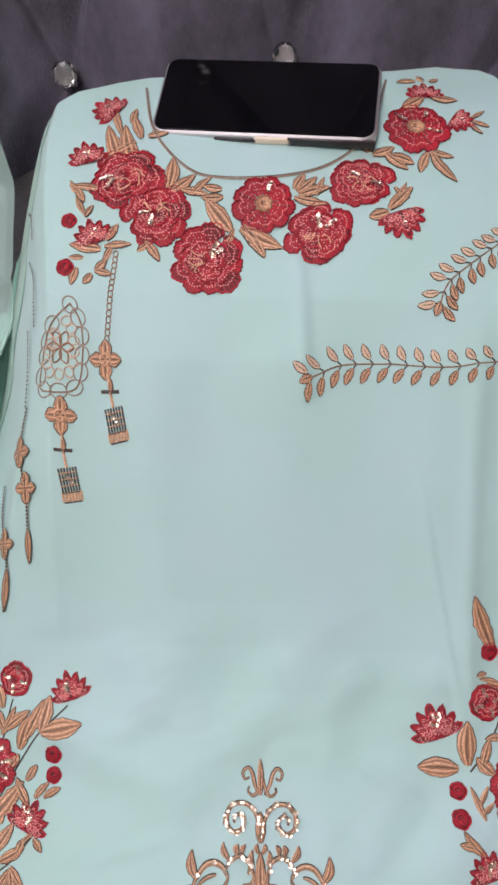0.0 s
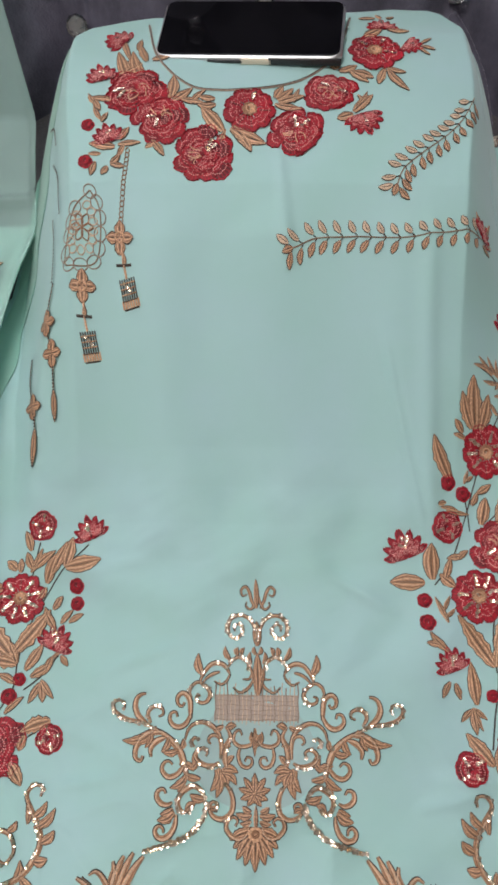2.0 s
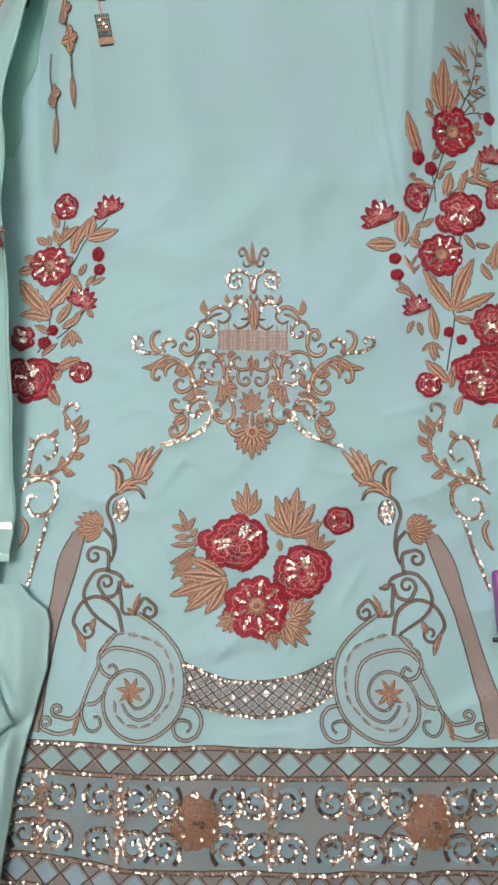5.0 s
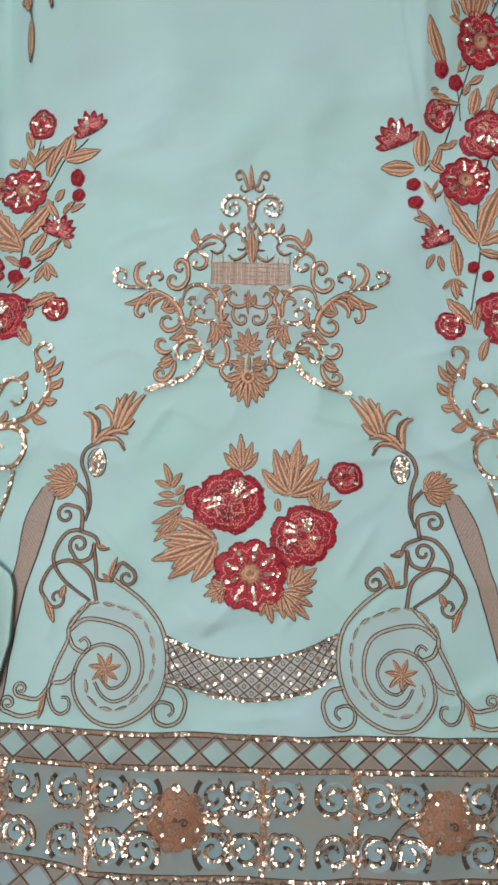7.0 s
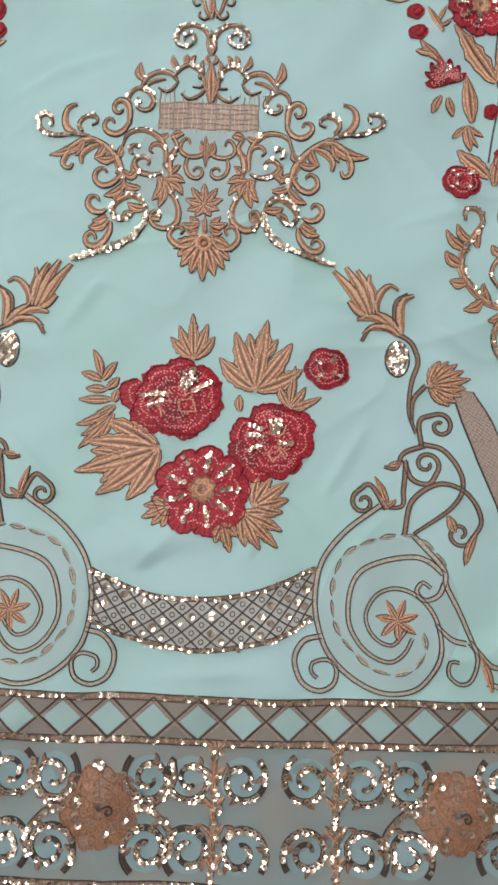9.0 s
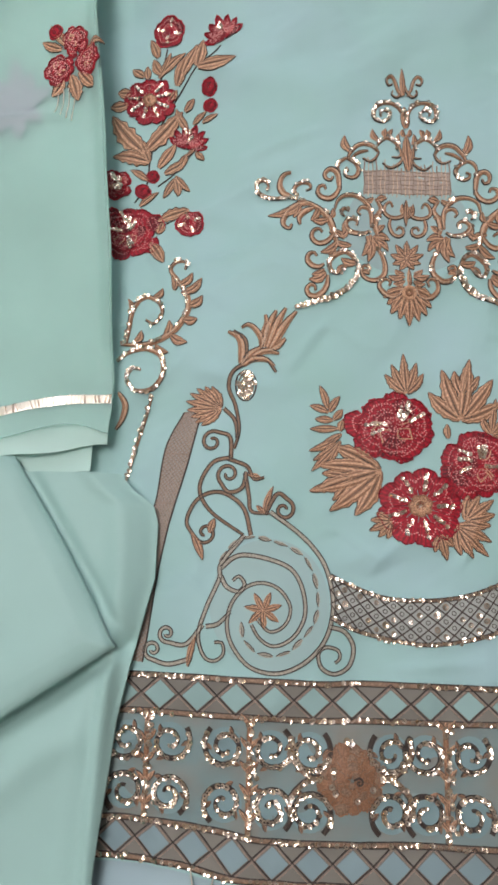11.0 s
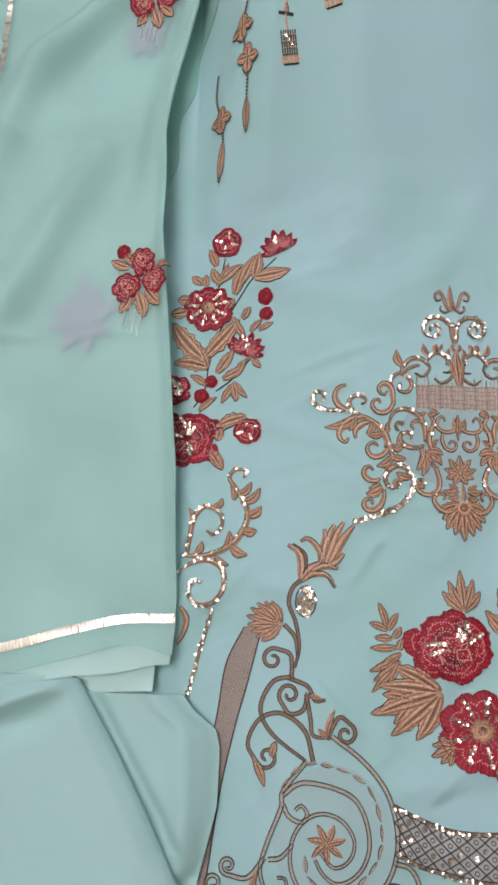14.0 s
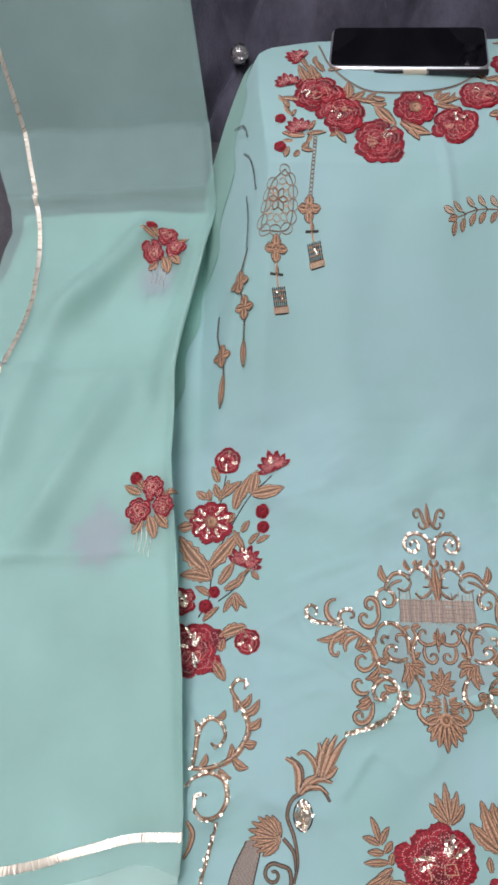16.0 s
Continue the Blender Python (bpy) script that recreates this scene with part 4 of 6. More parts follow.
for k in range(6):
    a = k * math.pi / 3
    tip = mid + 0.0085 * np.array([math.cos(a), 1.3 * math.sin(a)])
    side = 0.0028 * np.array([-math.sin(a), math.cos(a)])
    g = Geo()
    ribbon(g, sweep([mid, (mid + tip) / 2 + side, tip, (mid + tip) / 2 - side, mid], 0.001), 0.0009, 0.001, GOLD_DEEP)
    g.build("thread_loop", medallion, kurta_height, 0.0004)
g = Geo()
line = sweep(((-0.169, 0.232), (-0.176, 0.205), (-0.171, 0.181), (-0.171, 0.154), (-0.171, 0.131)))
beads_along(g, line, 0.0024, 0.0006, 0.0012, BROWN)
ribbon(g, line, 0.0009, 0.0006, GOLD)
for k in range(4):
    leaf(g, (-0.176, 0.205), (-0.176 + 0.0085 * math.cos(k * 1.57), 0.205 + 0.0105 * math.sin(k * 1.57)), 0.0085)
for k in range(4):
    leaf(g, (-0.171, 0.181), (-0.171 + 0.0085 * math.cos(k * 1.57), 0.181 + 0.0105 * math.sin(k * 1.57)), 0.0085)
leaf(g, (-0.171, 0.154), (-0.171, 0.131), 0.006)
g.build("embroidered_drop", kurta, kurta_height, 0.0022)
g = Geo()
line = sweep(((-0.196, 0.186), (-0.197, 0.167), (-0.192, 0.145), (-0.19, 0.127), (-0.193, 0.098)))
beads_along(g, line, 0.0024, 0.0006, 0.0012, BROWN)
ribbon(g, line, 0.0009, 0.0006, GOLD)
for k in range(4):
    leaf(g, (-0.192, 0.145), (-0.192 + 0.0085 * math.cos(k * 1.57), 0.145 + 0.0105 * math.sin(k * 1.57)), 0.0085)
leaf(g, (-0.19, 0.127), (-0.193, 0.098), 0.006)
g.build("embroidered_drop", kurta, kurta_height, 0.0022)
g = Geo()
beads_along(g, sweep(((-0.185, 0.382), (-0.176, 0.368), (-0.171, 0.347))), 0.0028, 0.0004, 0.0011, BROWN)
beads_along(g, sweep(((-0.174, 0.334), (-0.167, 0.317), (-0.162, 0.282))), 0.0028, 0.0004, 0.0011, BROWN)
beads_along(g, sweep(((-0.171, 0.284), (-0.169, 0.261), (-0.17, 0.233))), 0.0028, 0.0004, 0.0011, BROWN)
g.build("shoulder_stitching", kurta, kurta_height, 0.0032)

# ---- embroidery: side bouquets ----
for kind, x, y, r, face in (
    ("bud", -0.184, 0.05, 0.0125, 90),
    ("tulip", -0.141, 0.045, 0.0141, 110),
    ("daisy", -0.197, -0.01, 0.0205, 0),
    ("bud", -0.15, 0, 0.006, 0),
    ("bud", -0.149, -0.014, 0.0055, 0),
    ("tulip", -0.164, -0.044, 0.0145, 70),
    ("rose", -0.208, -0.124, 0.0265, 0),
    ("rose", -0.219, -0.083, 0.0125, 0),
    ("bud", -0.192, -0.074, 0.005, 0),
    ("bud", -0.199, -0.087, 0.006, 0),
    ("bud", -0.161, -0.117, 0.011, 45),
):
    rose(kind, x, y, r, face, kurta)
for kind, x, y, r, face in (
    ("tulip", 0.215, 0.219, 0.017, 85),
    ("daisy", 0.186, 0.109, 0.022, 0),
    ("bud", 0.153, 0.083, 0.006, 0),
    ("bud", 0.166, 0.075, 0.006, 0),
    ("bud", 0.153, 0.049, 0.0125, 60),
    ("tulip", 0.118, 0.032, 0.0165, 110),
    ("rose", 0.194, 0.033, 0.0225, 0),
    ("daisy", 0.176, -0.005, 0.022, 0),
    ("bud", 0.133, -0.009, 0.0055, 0),
    ("bud", 0.134, -0.026, 0.006, 0),
    ("tulip", 0.151, -0.056, 0.013, 110),
    ("bud", 0.181, -0.08, 0.0045, 0),
    ("bud", 0.192, -0.088, 0.0045, 0),
):
    rose(kind, x, y, r, face, kurta)
for kind, x, y, r, face in (
    ("rose", 0.22, -0.074, 0.022, 0),
    ("rose", 0.212, -0.123, 0.03, 0),
    ("bud", 0.16, -0.131, 0.012, 45),
    ("tulip", 0.226, 0.091, 0.014, 90),
    ("bud", 0.225, 0.131, 0.006, 0),
    ("rose", 0.232, 0.052, 0.015, 0),
):
    rose(kind, x, y, r, face, kurta)
spray(kurta, (
    (-0.192, 0.029, -0.199, 0.046, 0.009, 0),
    (-0.189, 0.014, -0.196, 0.028, 0.009, 0),
    (-0.191, 0.011, -0.182, 0.031, 0.007, 0),
    (-0.189, 0.014, -0.17, 0.029, 0.009, 0),
    (-0.176, 0.002, -0.168, 0.027, 0.012, 0),
    (-0.203, 0.013, -0.213, 0.021, 0.009, 0),
    (-0.2, 0.011, -0.201, 0.023, 0.007, 0),
    (-0.172, 0.009, -0.161, 0.037, 0.011, 0),
    (-0.16, 0.015, -0.13, 0.022, 0.0162, 0),
    (-0.16, 0.015, -0.156, 0.04, 0.013, 0),
    (-0.212, -0.002, -0.223, -0.002, 0.011, 0),
    (-0.214, -0.013, -0.228, -0.016, 0.012, 0),
    (-0.198, -0.057, -0.226, -0.024, 0.018, 0.3),
    (-0.198, -0.054, -0.171, -0.019, 0.015, 0.3),
    (-0.195, -0.062, -0.223, -0.06, 0.013, 0.3),
))
spray(kurta, (
    (-0.195, -0.062, -0.203, -0.044, 0.01, 0),
    (-0.188, -0.067, -0.175, -0.046, 0.01, 0),
    (-0.183, -0.072, -0.165, -0.061, 0.009, 0),
    (-0.174, -0.076, -0.171, -0.091, 0.008, 0),
    (-0.174, -0.074, -0.162, -0.088, 0.006, 0),
    (-0.174, -0.076, -0.183, -0.092, 0.007, 0),
    (-0.169, -0.019, -0.162, -0.008, 0.007, 0),
    (-0.166, -0.035, -0.176, -0.017, 0.008, 0),
    (-0.162, -0.03, -0.152, -0.019, 0.006, 0),
    (-0.159, -0.055, -0.152, -0.063, 0.006, 0),
    (-0.166, -0.056, -0.17, -0.069, 0.007, 0),
    (-0.162, -0.104, -0.186, -0.113, 0.013, 0.3),
    (-0.182, -0.115, -0.184, -0.126, 0.01, 0),
    (-0.19, -0.134, -0.179, -0.15, 0.011, 0),
    (-0.195, -0.077, -0.209, -0.07, 0.007, 0),
))
spray(kurta, (
    (-0.201, -0.1, -0.187, -0.087, 0.006, 0),
    (-0.183, -0.012, -0.176, -0.001, 0.008, 0),
    (-0.155, -0.029, -0.143, -0.022, 0.006, 0),
    (-0.17, -0.061, -0.152, -0.045, 0.004, 0),
))
spray(kurta, (
    (0.176, 0.126, 0.173, 0.167, 0.018, 0.2),
    (0.173, 0.126, 0.163, 0.153, 0.012, 0.2),
    (0.181, 0.126, 0.188, 0.155, 0.013, 0.2),
    (0.165, 0.122, 0.158, 0.132, 0.007, 0),
    (0.168, 0.118, 0.157, 0.121, 0.005, 0),
    (0.155, 0.084, 0.14, 0.119, 0.014, 0.2),
    (0.209, 0.113, 0.213, 0.124, 0.006, 0),
    (0.209, 0.113, 0.218, 0.115, 0.005, 0),
    (0.178, 0.076, 0.19, 0.084, 0.007, 0),
    (0.208, 0.066, 0.212, 0.092, 0.008, 0),
    (0.205, 0.068, 0.23, 0.061, 0.009, 0),
    (0.181, 0.051, 0.185, 0.073, 0.012, 0),
    (0.194, 0.052, 0.202, 0.077, 0.008, 0),
    (0.134, 0.005, 0.106, 0.005, 0.015, 0),
    (0.14, 0.007, 0.14, 0.036, 0.016, 0),
))
spray(kurta, (
    (0.15, 0.007, 0.156, 0.025, 0.008, 0),
    (0.158, 0.002, 0.146, 0.012, 0.01, 0),
    (0.166, 0.026, 0.153, 0.024, 0.006, 0),
    (0.162, 0.024, 0.17, 0.031, 0.006, 0),
    (0.15, -0.026, 0.141, -0.006, 0.005, 0),
    (0.147, -0.017, 0.153, -0.005, 0.004, 0),
    (0.148, -0.022, 0.156, -0.015, 0.004, 0),
    (0.149, -0.048, 0.135, -0.033, 0.007, 0),
    (0.144, -0.043, 0.132, -0.041, 0.006, 0),
    (0.149, -0.07, 0.143, -0.082, 0.006, 0),
    (0.153, -0.071, 0.157, -0.083, 0.006, 0),
    (0.169, -0.087, 0.166, -0.055, 0.011, 0),
    (0.165, -0.09, 0.156, -0.099, 0.005, 0),
    (0.165, -0.09, 0.167, -0.108, 0.007, 0),
    (0.165, -0.089, 0.176, -0.097, 0.005, 0),
))
spray(kurta, (
    (0.167, -0.089, 0.172, -0.105, 0.005, 0),
    (0.177, -0.129, 0.159, -0.107, 0.012, 0.2),
    (0.18, -0.134, 0.184, -0.112, 0.008, 0),
    (0.184, -0.159, 0.19, -0.141, 0.008, 0),
    (0.217, -0.171, 0.222, -0.157, 0.007, 0),
    (0.225, -0.02, 0.23, 0.009, 0.011, 0),
    (0.222, -0.03, 0.214, -0.013, 0.008, 0),
    (0.218, -0.013, 0.229, -0.004, 0.008, 0),
    (0.173, 0.066, 0.178, 0.077, 0.006, 0),
    (0.152, 0.062, 0.171, 0.059, 0.005, 0),
    (0.209, 0.006, 0.223, 0.004, 0.006, 0),
    (0.198, 0.014, 0.209, 0.001, 0.006, 0),
    (0.152, 0.068, 0.145, 0.066, 0.005, 0),
    (0.161, 0.062, 0.147, 0.064, 0.004, 0),
))
spray(kurta, (
    (0.195, 0.173, 0.173, 0.176, 0.005, 0),
    (0.192, 0.171, 0.178, 0.183, 0.004, 0),
    (0.197, 0.171, 0.187, 0.185, 0.004, 0),
    (0.199, 0.169, 0.196, 0.185, 0.004, 0),
    (0.199, 0.166, 0.183, 0.165, 0.0042, 0),
    (0.203, 0.169, 0.195, 0.16, 0.004, 0),
    (0.205, 0.164, 0.216, 0.17, 0.005, 0),
    (0.204, 0.158, 0.194, 0.155, 0.004, 0),
    (0.201, 0.151, 0.214, 0.147, 0.004, 0),
    (0.205, 0.152, 0.218, 0.153, 0.003, 0),
    (0.21, 0.158, 0.211, 0.166, 0.003, 0),
    (0.215, 0.16, 0.222, 0.159, 0.003, 0),
    (0.197, 0.14, 0.191, 0.148, 0.004, 0),
    (0.201, 0.142, 0.208, 0.137, 0.004, 0),
    (0.207, 0.132, 0.208, 0.138, 0.004, 0),
))
spray(kurta, (
    (0.213, 0.134, 0.216, 0.128, 0.003, 0),
    (0.201, 0.067, 0.211, 0.063, 0.004, 0),
    (0.199, 0.064, 0.196, 0.073, 0.0042, 0),
    (0.207, 0.071, 0.205, 0.079, 0.004, 0),
    (0.213, 0.075, 0.22, 0.07, 0.004, 0),
    (0.167, 0.083, 0.17, 0.094, 0.004, 0),
    (0.169, 0.085, 0.175, 0.09, 0.004, 0),
))
spray(kurta, (
    (0.185, -0.059, 0.158, -0.020, 0.014, 0.3),
    (0.186, -0.059, 0.207, -0.008, 0.016, 0.3),
    (0.187, -0.060, 0.224, -0.043, 0.012, 0.3),
    (0.186, -0.066, 0.205, -0.071, 0.008, 0),
))
spray(kurta, (
    (0.212, 0.197, 0.203, 0.204, 0.004, 0),
    (0.212, 0.19, 0.221, 0.197, 0.004, 0),
    (0.21, 0.184, 0.201, 0.191, 0.004, 0),
    (0.209, 0.178, 0.219, 0.184, 0.004, 0),
))
g = Geo()
ribbon(g, sweep(((0.195, 0.139), (0.207, 0.151), (0.221, 0.163))), 0.001, 0.0007, BROWN)
g.build("embroidered_stem", kurta, kurta_height, 0.0003)
g = Geo()
ribbon(g, sweep(((0.195, 0.126), (0.207, 0.131), (0.22, 0.134))), 0.001, 0.0007, BROWN)
g.build("embroidered_stem", kurta, kurta_height, 0.0003)
g = Geo()
ribbon(g, sweep(((0.187, 0.054), (0.203, 0.068), (0.222, 0.079))), 0.001, 0.0007, BROWN)
g.build("embroidered_stem", kurta, kurta_height, 0.0003)
g = Geo()
ribbon(g, sweep(((0.204, 0.159), (0.192, 0.17), (0.179, 0.175))), 0.001, 0.0007, BROWN)
g.build("embroidered_stem", kurta, kurta_height, 0.0003)
g = Geo()
ribbon(g, sweep(((0.166, 0.077), (0.17, 0.059), (0.172, 0.046))), 0.001, 0.0007, BROWN)
g.build("embroidered_stem", kurta, kurta_height, 0.0003)
g = Geo()
ribbon(g, sweep(((0.214, 0.207), (0.206, 0.16), (0.191, 0.125))), 0.0012, 0.0007, BROWN)
g.build("embroidered_stem", kurta, kurta_height, 0.0003)
g = Geo()
ribbon(g, sweep(((0.222, 0.155), (0.208, 0.142), (0.195, 0.125))), 0.0012, 0.0007, BROWN)
g.build("embroidered_stem", kurta, kurta_height, 0.0003)
g = Geo()
ribbon(g, sweep(((0.18, 0.097), (0.171, 0.067), (0.158, 0.025), (0.142, 0.003))), 0.0012, 0.0007, BROWN)
g.build("embroidered_stem", kurta, kurta_height, 0.0003)
g = Geo()
ribbon(g, sweep(((0.195, 0.014), (0.186, -0.03), (0.186, -0.063))), 0.0012, 0.0007, BROWN)
g.build("embroidered_stem", kurta, kurta_height, 0.0003)
g = Geo()
ribbon(g, sweep(((0.187, -0.063), (0.184, -0.085), (0.177, -0.118))), 0.0012, 0.0007, BROWN)
g.build("embroidered_stem", kurta, kurta_height, 0.0003)
g = Geo()
ribbon(g, sweep(((-0.185, 0.036), (-0.189, 0.011), (-0.195, -0.004))), 0.0012, 0.0007, BROWN)
g.build("embroidered_stem", kurta, kurta_height, 0.0003)
g = Geo()
ribbon(g, sweep(((-0.142, 0.034), (-0.163, 0.012), (-0.176, -0.009), (-0.189, -0.036), (-0.195, -0.062))), 0.0012, 0.0007, BROWN)
g.build("embroidered_stem", kurta, kurta_height, 0.0003)
g = Geo()
ribbon(g, sweep(((-0.195, -0.062), (-0.197, -0.082), (-0.205, -0.097))), 0.0012, 0.0007, BROWN)
g.build("embroidered_stem", kurta, kurta_height, 0.0003)
g = Geo()
ribbon(g, sweep(((-0.161, -0.055), (-0.174, -0.071), (-0.188, -0.082))), 0.0012, 0.0007, BROWN)
g.build("embroidered_stem", kurta, kurta_height, 0.0003)
g = Geo()
ribbon(g, sweep(((-0.162, -0.106), (-0.182, -0.118), (-0.191, -0.124))), 0.0012, 0.0007, BROWN)
g.build("embroidered_stem", kurta, kurta_height, 0.0003)

# ---- embroidery: the mirrored middle ----
def axis(y):
    """The kurta's middle line, which drifts a little towards the hem."""
    return 0.045 * max(0.0, -0.2 - y)


def both(points):
    """The points, and their mirror image across the middle line."""
    return [np.array(points), np.array([(2 * axis(y) - x, y) for x, y in points])]


def scrolls(name, strokes, width=0.0028, sparkle=0.5, leaves=(), label="gold and brown corded scrollwork"):
    """Strokes (points, curl radius, turn, share of sequins) and leaves (base, tip, width), mirrored; each a part of its own."""
    for side in (0, 1):
        for points, r, turn, share in strokes:
            points = [(x + 0.0015, y + 0.003) for x, y in points] if name == "spiral_scroll" else points
            g, q = Geo(), Geo()
            line = scroll(g, both(points)[side], r, -turn if side else turn, width, 1.25, FINE if name == "spiral_scroll" else CORD)
            ob = tagged(g.build(name, kurta, kurta_height, 0.0004), label=label)
            if share:
                sequins_along(q, line, 0.0029, 0.0006, share * 0.65, 0.0018)
            if q.count:
                tagged(q.build("sequin_trim", ob, kurta_height), kind="stuff", label="gold sequins")
        for b, t, w in leaves:
            g = Geo()
            (b2, t2) = both((b, t))[side]
            leaf(g, b2, t2, w, 0, -0.04 if side else 0.04)
            g.build("embroidered_leaf", kurta, kurta_height, 0.0005)


def flourish(points, width, share=0.0, name="crest_scroll"):
    """A satin-stitched frond that swells and tapers, its outer rim corded dark to draw the shadow there, mirrored
    across the middle line.
    """
    for side in (0, 1):
        g, q = Geo(), Geo()
        line = sweep(both(points)[side], 0.0013)
        u = np.linspace(0, 1, len(line))
        w = 0.86 * width * (0.36 + 0.64 * np.sin(math.pi * np.clip(u, 0, 1) ** 0.75))
        way = np.gradient(line, axis=0)
        bend = np.sum(way[:-1, 0] * way[1:, 1] - way[:-1, 1] * way[1:, 0])
        out = -1 if bend > 0 else 1
        left, _ = ribbon(g, line, w, 0.0010, GOLD)
        ribbon(g, line - left * (out * 0.20 * w)[:, None], w * 0.34, 0.0014, GOLD_DEEP)
        # a highlight drawn as a pale band, then the edge shadow as a dark cord
        ribbon(g, line + left * (out * 0.16 * w)[:, None], w * 0.26, 0.0015, PALE)
        ribbon(g, line + left * (out * 0.5 * w)[:, None], 0.0008, 0.0012, OUTLINE)
        ribbon(g, line - left * (out * 0.5 * w)[:, None], 0.0005, 0.0009, CORD)
        ob = tagged(g.build(name, kurta, kurta_height, 0.0004), label="tan satin-stitched scroll, highlight and rim shadow drawn in thread colours")
        if share:
            sequins_along(q, line + left * (out * 0.3 * w)[:, None], 0.0025, 0.0004, share * 0.85, 0.0020, 0.0013)
            if share > 1:
                sequins_along(q, line - left * (out * 0.4 * w)[:, None], 0.0023, 0.0004, 0.9, 0.0020, 0.0013)
        if q.count:
            tagged(q.build("sequin_trim", ob, kurta_height), kind="stuff", label="gold sequins")


def mirrored_leaves(rows):
    """Leaves as (base x, base y, tip x, tip y, width, teeth) at both sides of the middle line."""
    for bx, by, tx, ty, w, teeth in rows:
        for side in (0, 1):
            b, t = both(((bx, by), (tx, ty)))[side]
            g = Geo()
            leaf(g, b, t, w, teeth, 0.14 if side else -0.14)
            g.build("embroidered_leaf", kurta, kurta_height, 0.0005)


flourish(((0.002, -0.017), (0.005, -0.011), (0.007, -0.004), (0.01, 0), (0.0135, -0.003), (0.012, -0.0075), (0.009, -0.006)), 0.0026)
flourish(((-0.0003, -0.0422), (0.002, -0.0333), (0.0052, -0.0266), (0.0105, -0.0229), (0.0167, -0.0227), (0.0217, -0.026), (0.0233, -0.0318), (0.0221, -0.0372), (0.0181, -0.0397), (0.0139, -0.0383), (0.0117, -0.0345), (0.0126, -0.0306), (0.0156, -0.0293), (0.0184, -0.0312), (0.0179, -0.0347)), 0.0030, 0.95)
flourish(((0.0004, -0.0059), (0.0018, -0.0122), (0.0055, -0.0176), (0.0095, -0.0151), (0.0087, -0.012)), 0.0022, 0)
flourish(((0.0075, -0.0637), (0.0066, -0.0592), (0.0095, -0.056), (0.0145, -0.054), (0.0194, -0.0572), (0.023, -0.0624)), 0.0032, 0.8)
flourish(((0.0027, -0.0631), (0.0057, -0.0698), (0.0111, -0.0703)), 0.0018, 0)
flourish(((0.0023, -0.0688), (0.006, -0.0761), (0.0129, -0.08), (0.0181, -0.0761)), 0.0022, 0)
flourish(((0.0205, -0.0663), (0.0234, -0.0718), (0.0275, -0.0743), (0.0328, -0.0719)), 0.0020, 0)
flourish(((0.0211, -0.0662), (0.025, -0.0608), (0.0304, -0.0587), (0.0359, -0.0601), (0.0401, -0.0648), (0.0429, -0.07), (0.0437, -0.0745)), 0.0040, 0.15)
flourish(((0.0286, -0.0652), (0.0337, -0.0666), (0.0382, -0.0694), (0.042, -0.0738)), 0.0026, 0)
flourish(((0.0417, -0.0731), (0.0457, -0.0729), (0.0498, -0.0758), (0.0513, -0.0802), (0.0494, -0.084)), 0.0026, 0.3)
flourish(((0.0437, -0.0737), (0.0391, -0.0758), (0.0358, -0.0807), (0.0373, -0.0859), (0.0414, -0.0879), (0.0454, -0.0863), (0.046, -0.0833), (0.043, -0.0823)), 0.0034, 0.5)
flourish(((0.0498, -0.0994), (0.0503, -0.0928), (0.0508, -0.0869), (0.0534, -0.0824), (0.0574, -0.0811), (0.0605, -0.0843), (0.0599, -0.0888), (0.0566, -0.0904), (0.0549, -0.0875)), 0.0044, 0)
flourish(((0.0497, -0.095), (0.0525, -0.1015), (0.0573, -0.105), (0.0626, -0.1041), (0.0658, -0.1), (0.0647, -0.0953), (0.061, -0.0947), (0.0601, -0.098)), 0.0042, 0)
flourish(((0.0267, -0.1267), (0.0264, -0.1166), (0.0288, -0.1093), (0.0333, -0.1044), (0.0398, -0.1016), (0.0465, -0.1025), (0.0513, -0.1067), (0.0535, -0.1139)), 0.0040, 0.25)
flourish(((0.027, -0.1148), (0.0295, -0.1111), (0.0341, -0.1109), (0.0363, -0.1145), (0.034, -0.1167)), 0.0028, 0)
flourish(((0.0429, -0.1142), (0.0462, -0.1123), (0.0486, -0.1155), (0.046, -0.1188)), 0.0026, 0.6)
flourish(((0.0275, -0.1292), (0.0322, -0.1315), (0.0381, -0.1313), (0.0433, -0.1286), (0.0455, -0.1242), (0.0431, -0.1207), (0.0391, -0.1201), (0.0365, -0.1224), (0.0376, -0.1252)), 0.0040, 0.35)
flourish(((0.07, -0.109), (0.08, -0.1097), (0.0867, -0.1138), (0.0907, -0.1209), (0.0901, -0.127), (0.0862, -0.1289), (0.0848, -0.1254)), 0.0056, 0)
flourish(((0.0687, -0.1126), (0.0751, -0.1153), (0.0791, -0.1202), (0.0786, -0.126)), 0.0050, 0)
flourish(((0.0783, -0.1058), (0.0872, -0.1022), (0.0965, -0.1015), (0.1049, -0.0987), (0.1098, -0.0948), (0.1108, -0.09), (0.1078, -0.0875), (0.1038, -0.088), (0.1018, -0.0918), (0.1038, -0.0939)), 0.0032, 0.85)
flourish(((0.0839, -0.1027), (0.0905, -0.0981), (0.0935, -0.0917), (0.0924, -0.0855), (0.089, -0.0826), (0.0853, -0.082)), 0.0050, 0)
flourish(((0.0799, -0.1028), (0.0831, -0.0968), (0.0811, -0.0925), (0.0764, -0.0908), (0.0717, -0.0928), (0.0711, -0.0965), (0.0745, -0.0979)), 0.0034, 0.4)
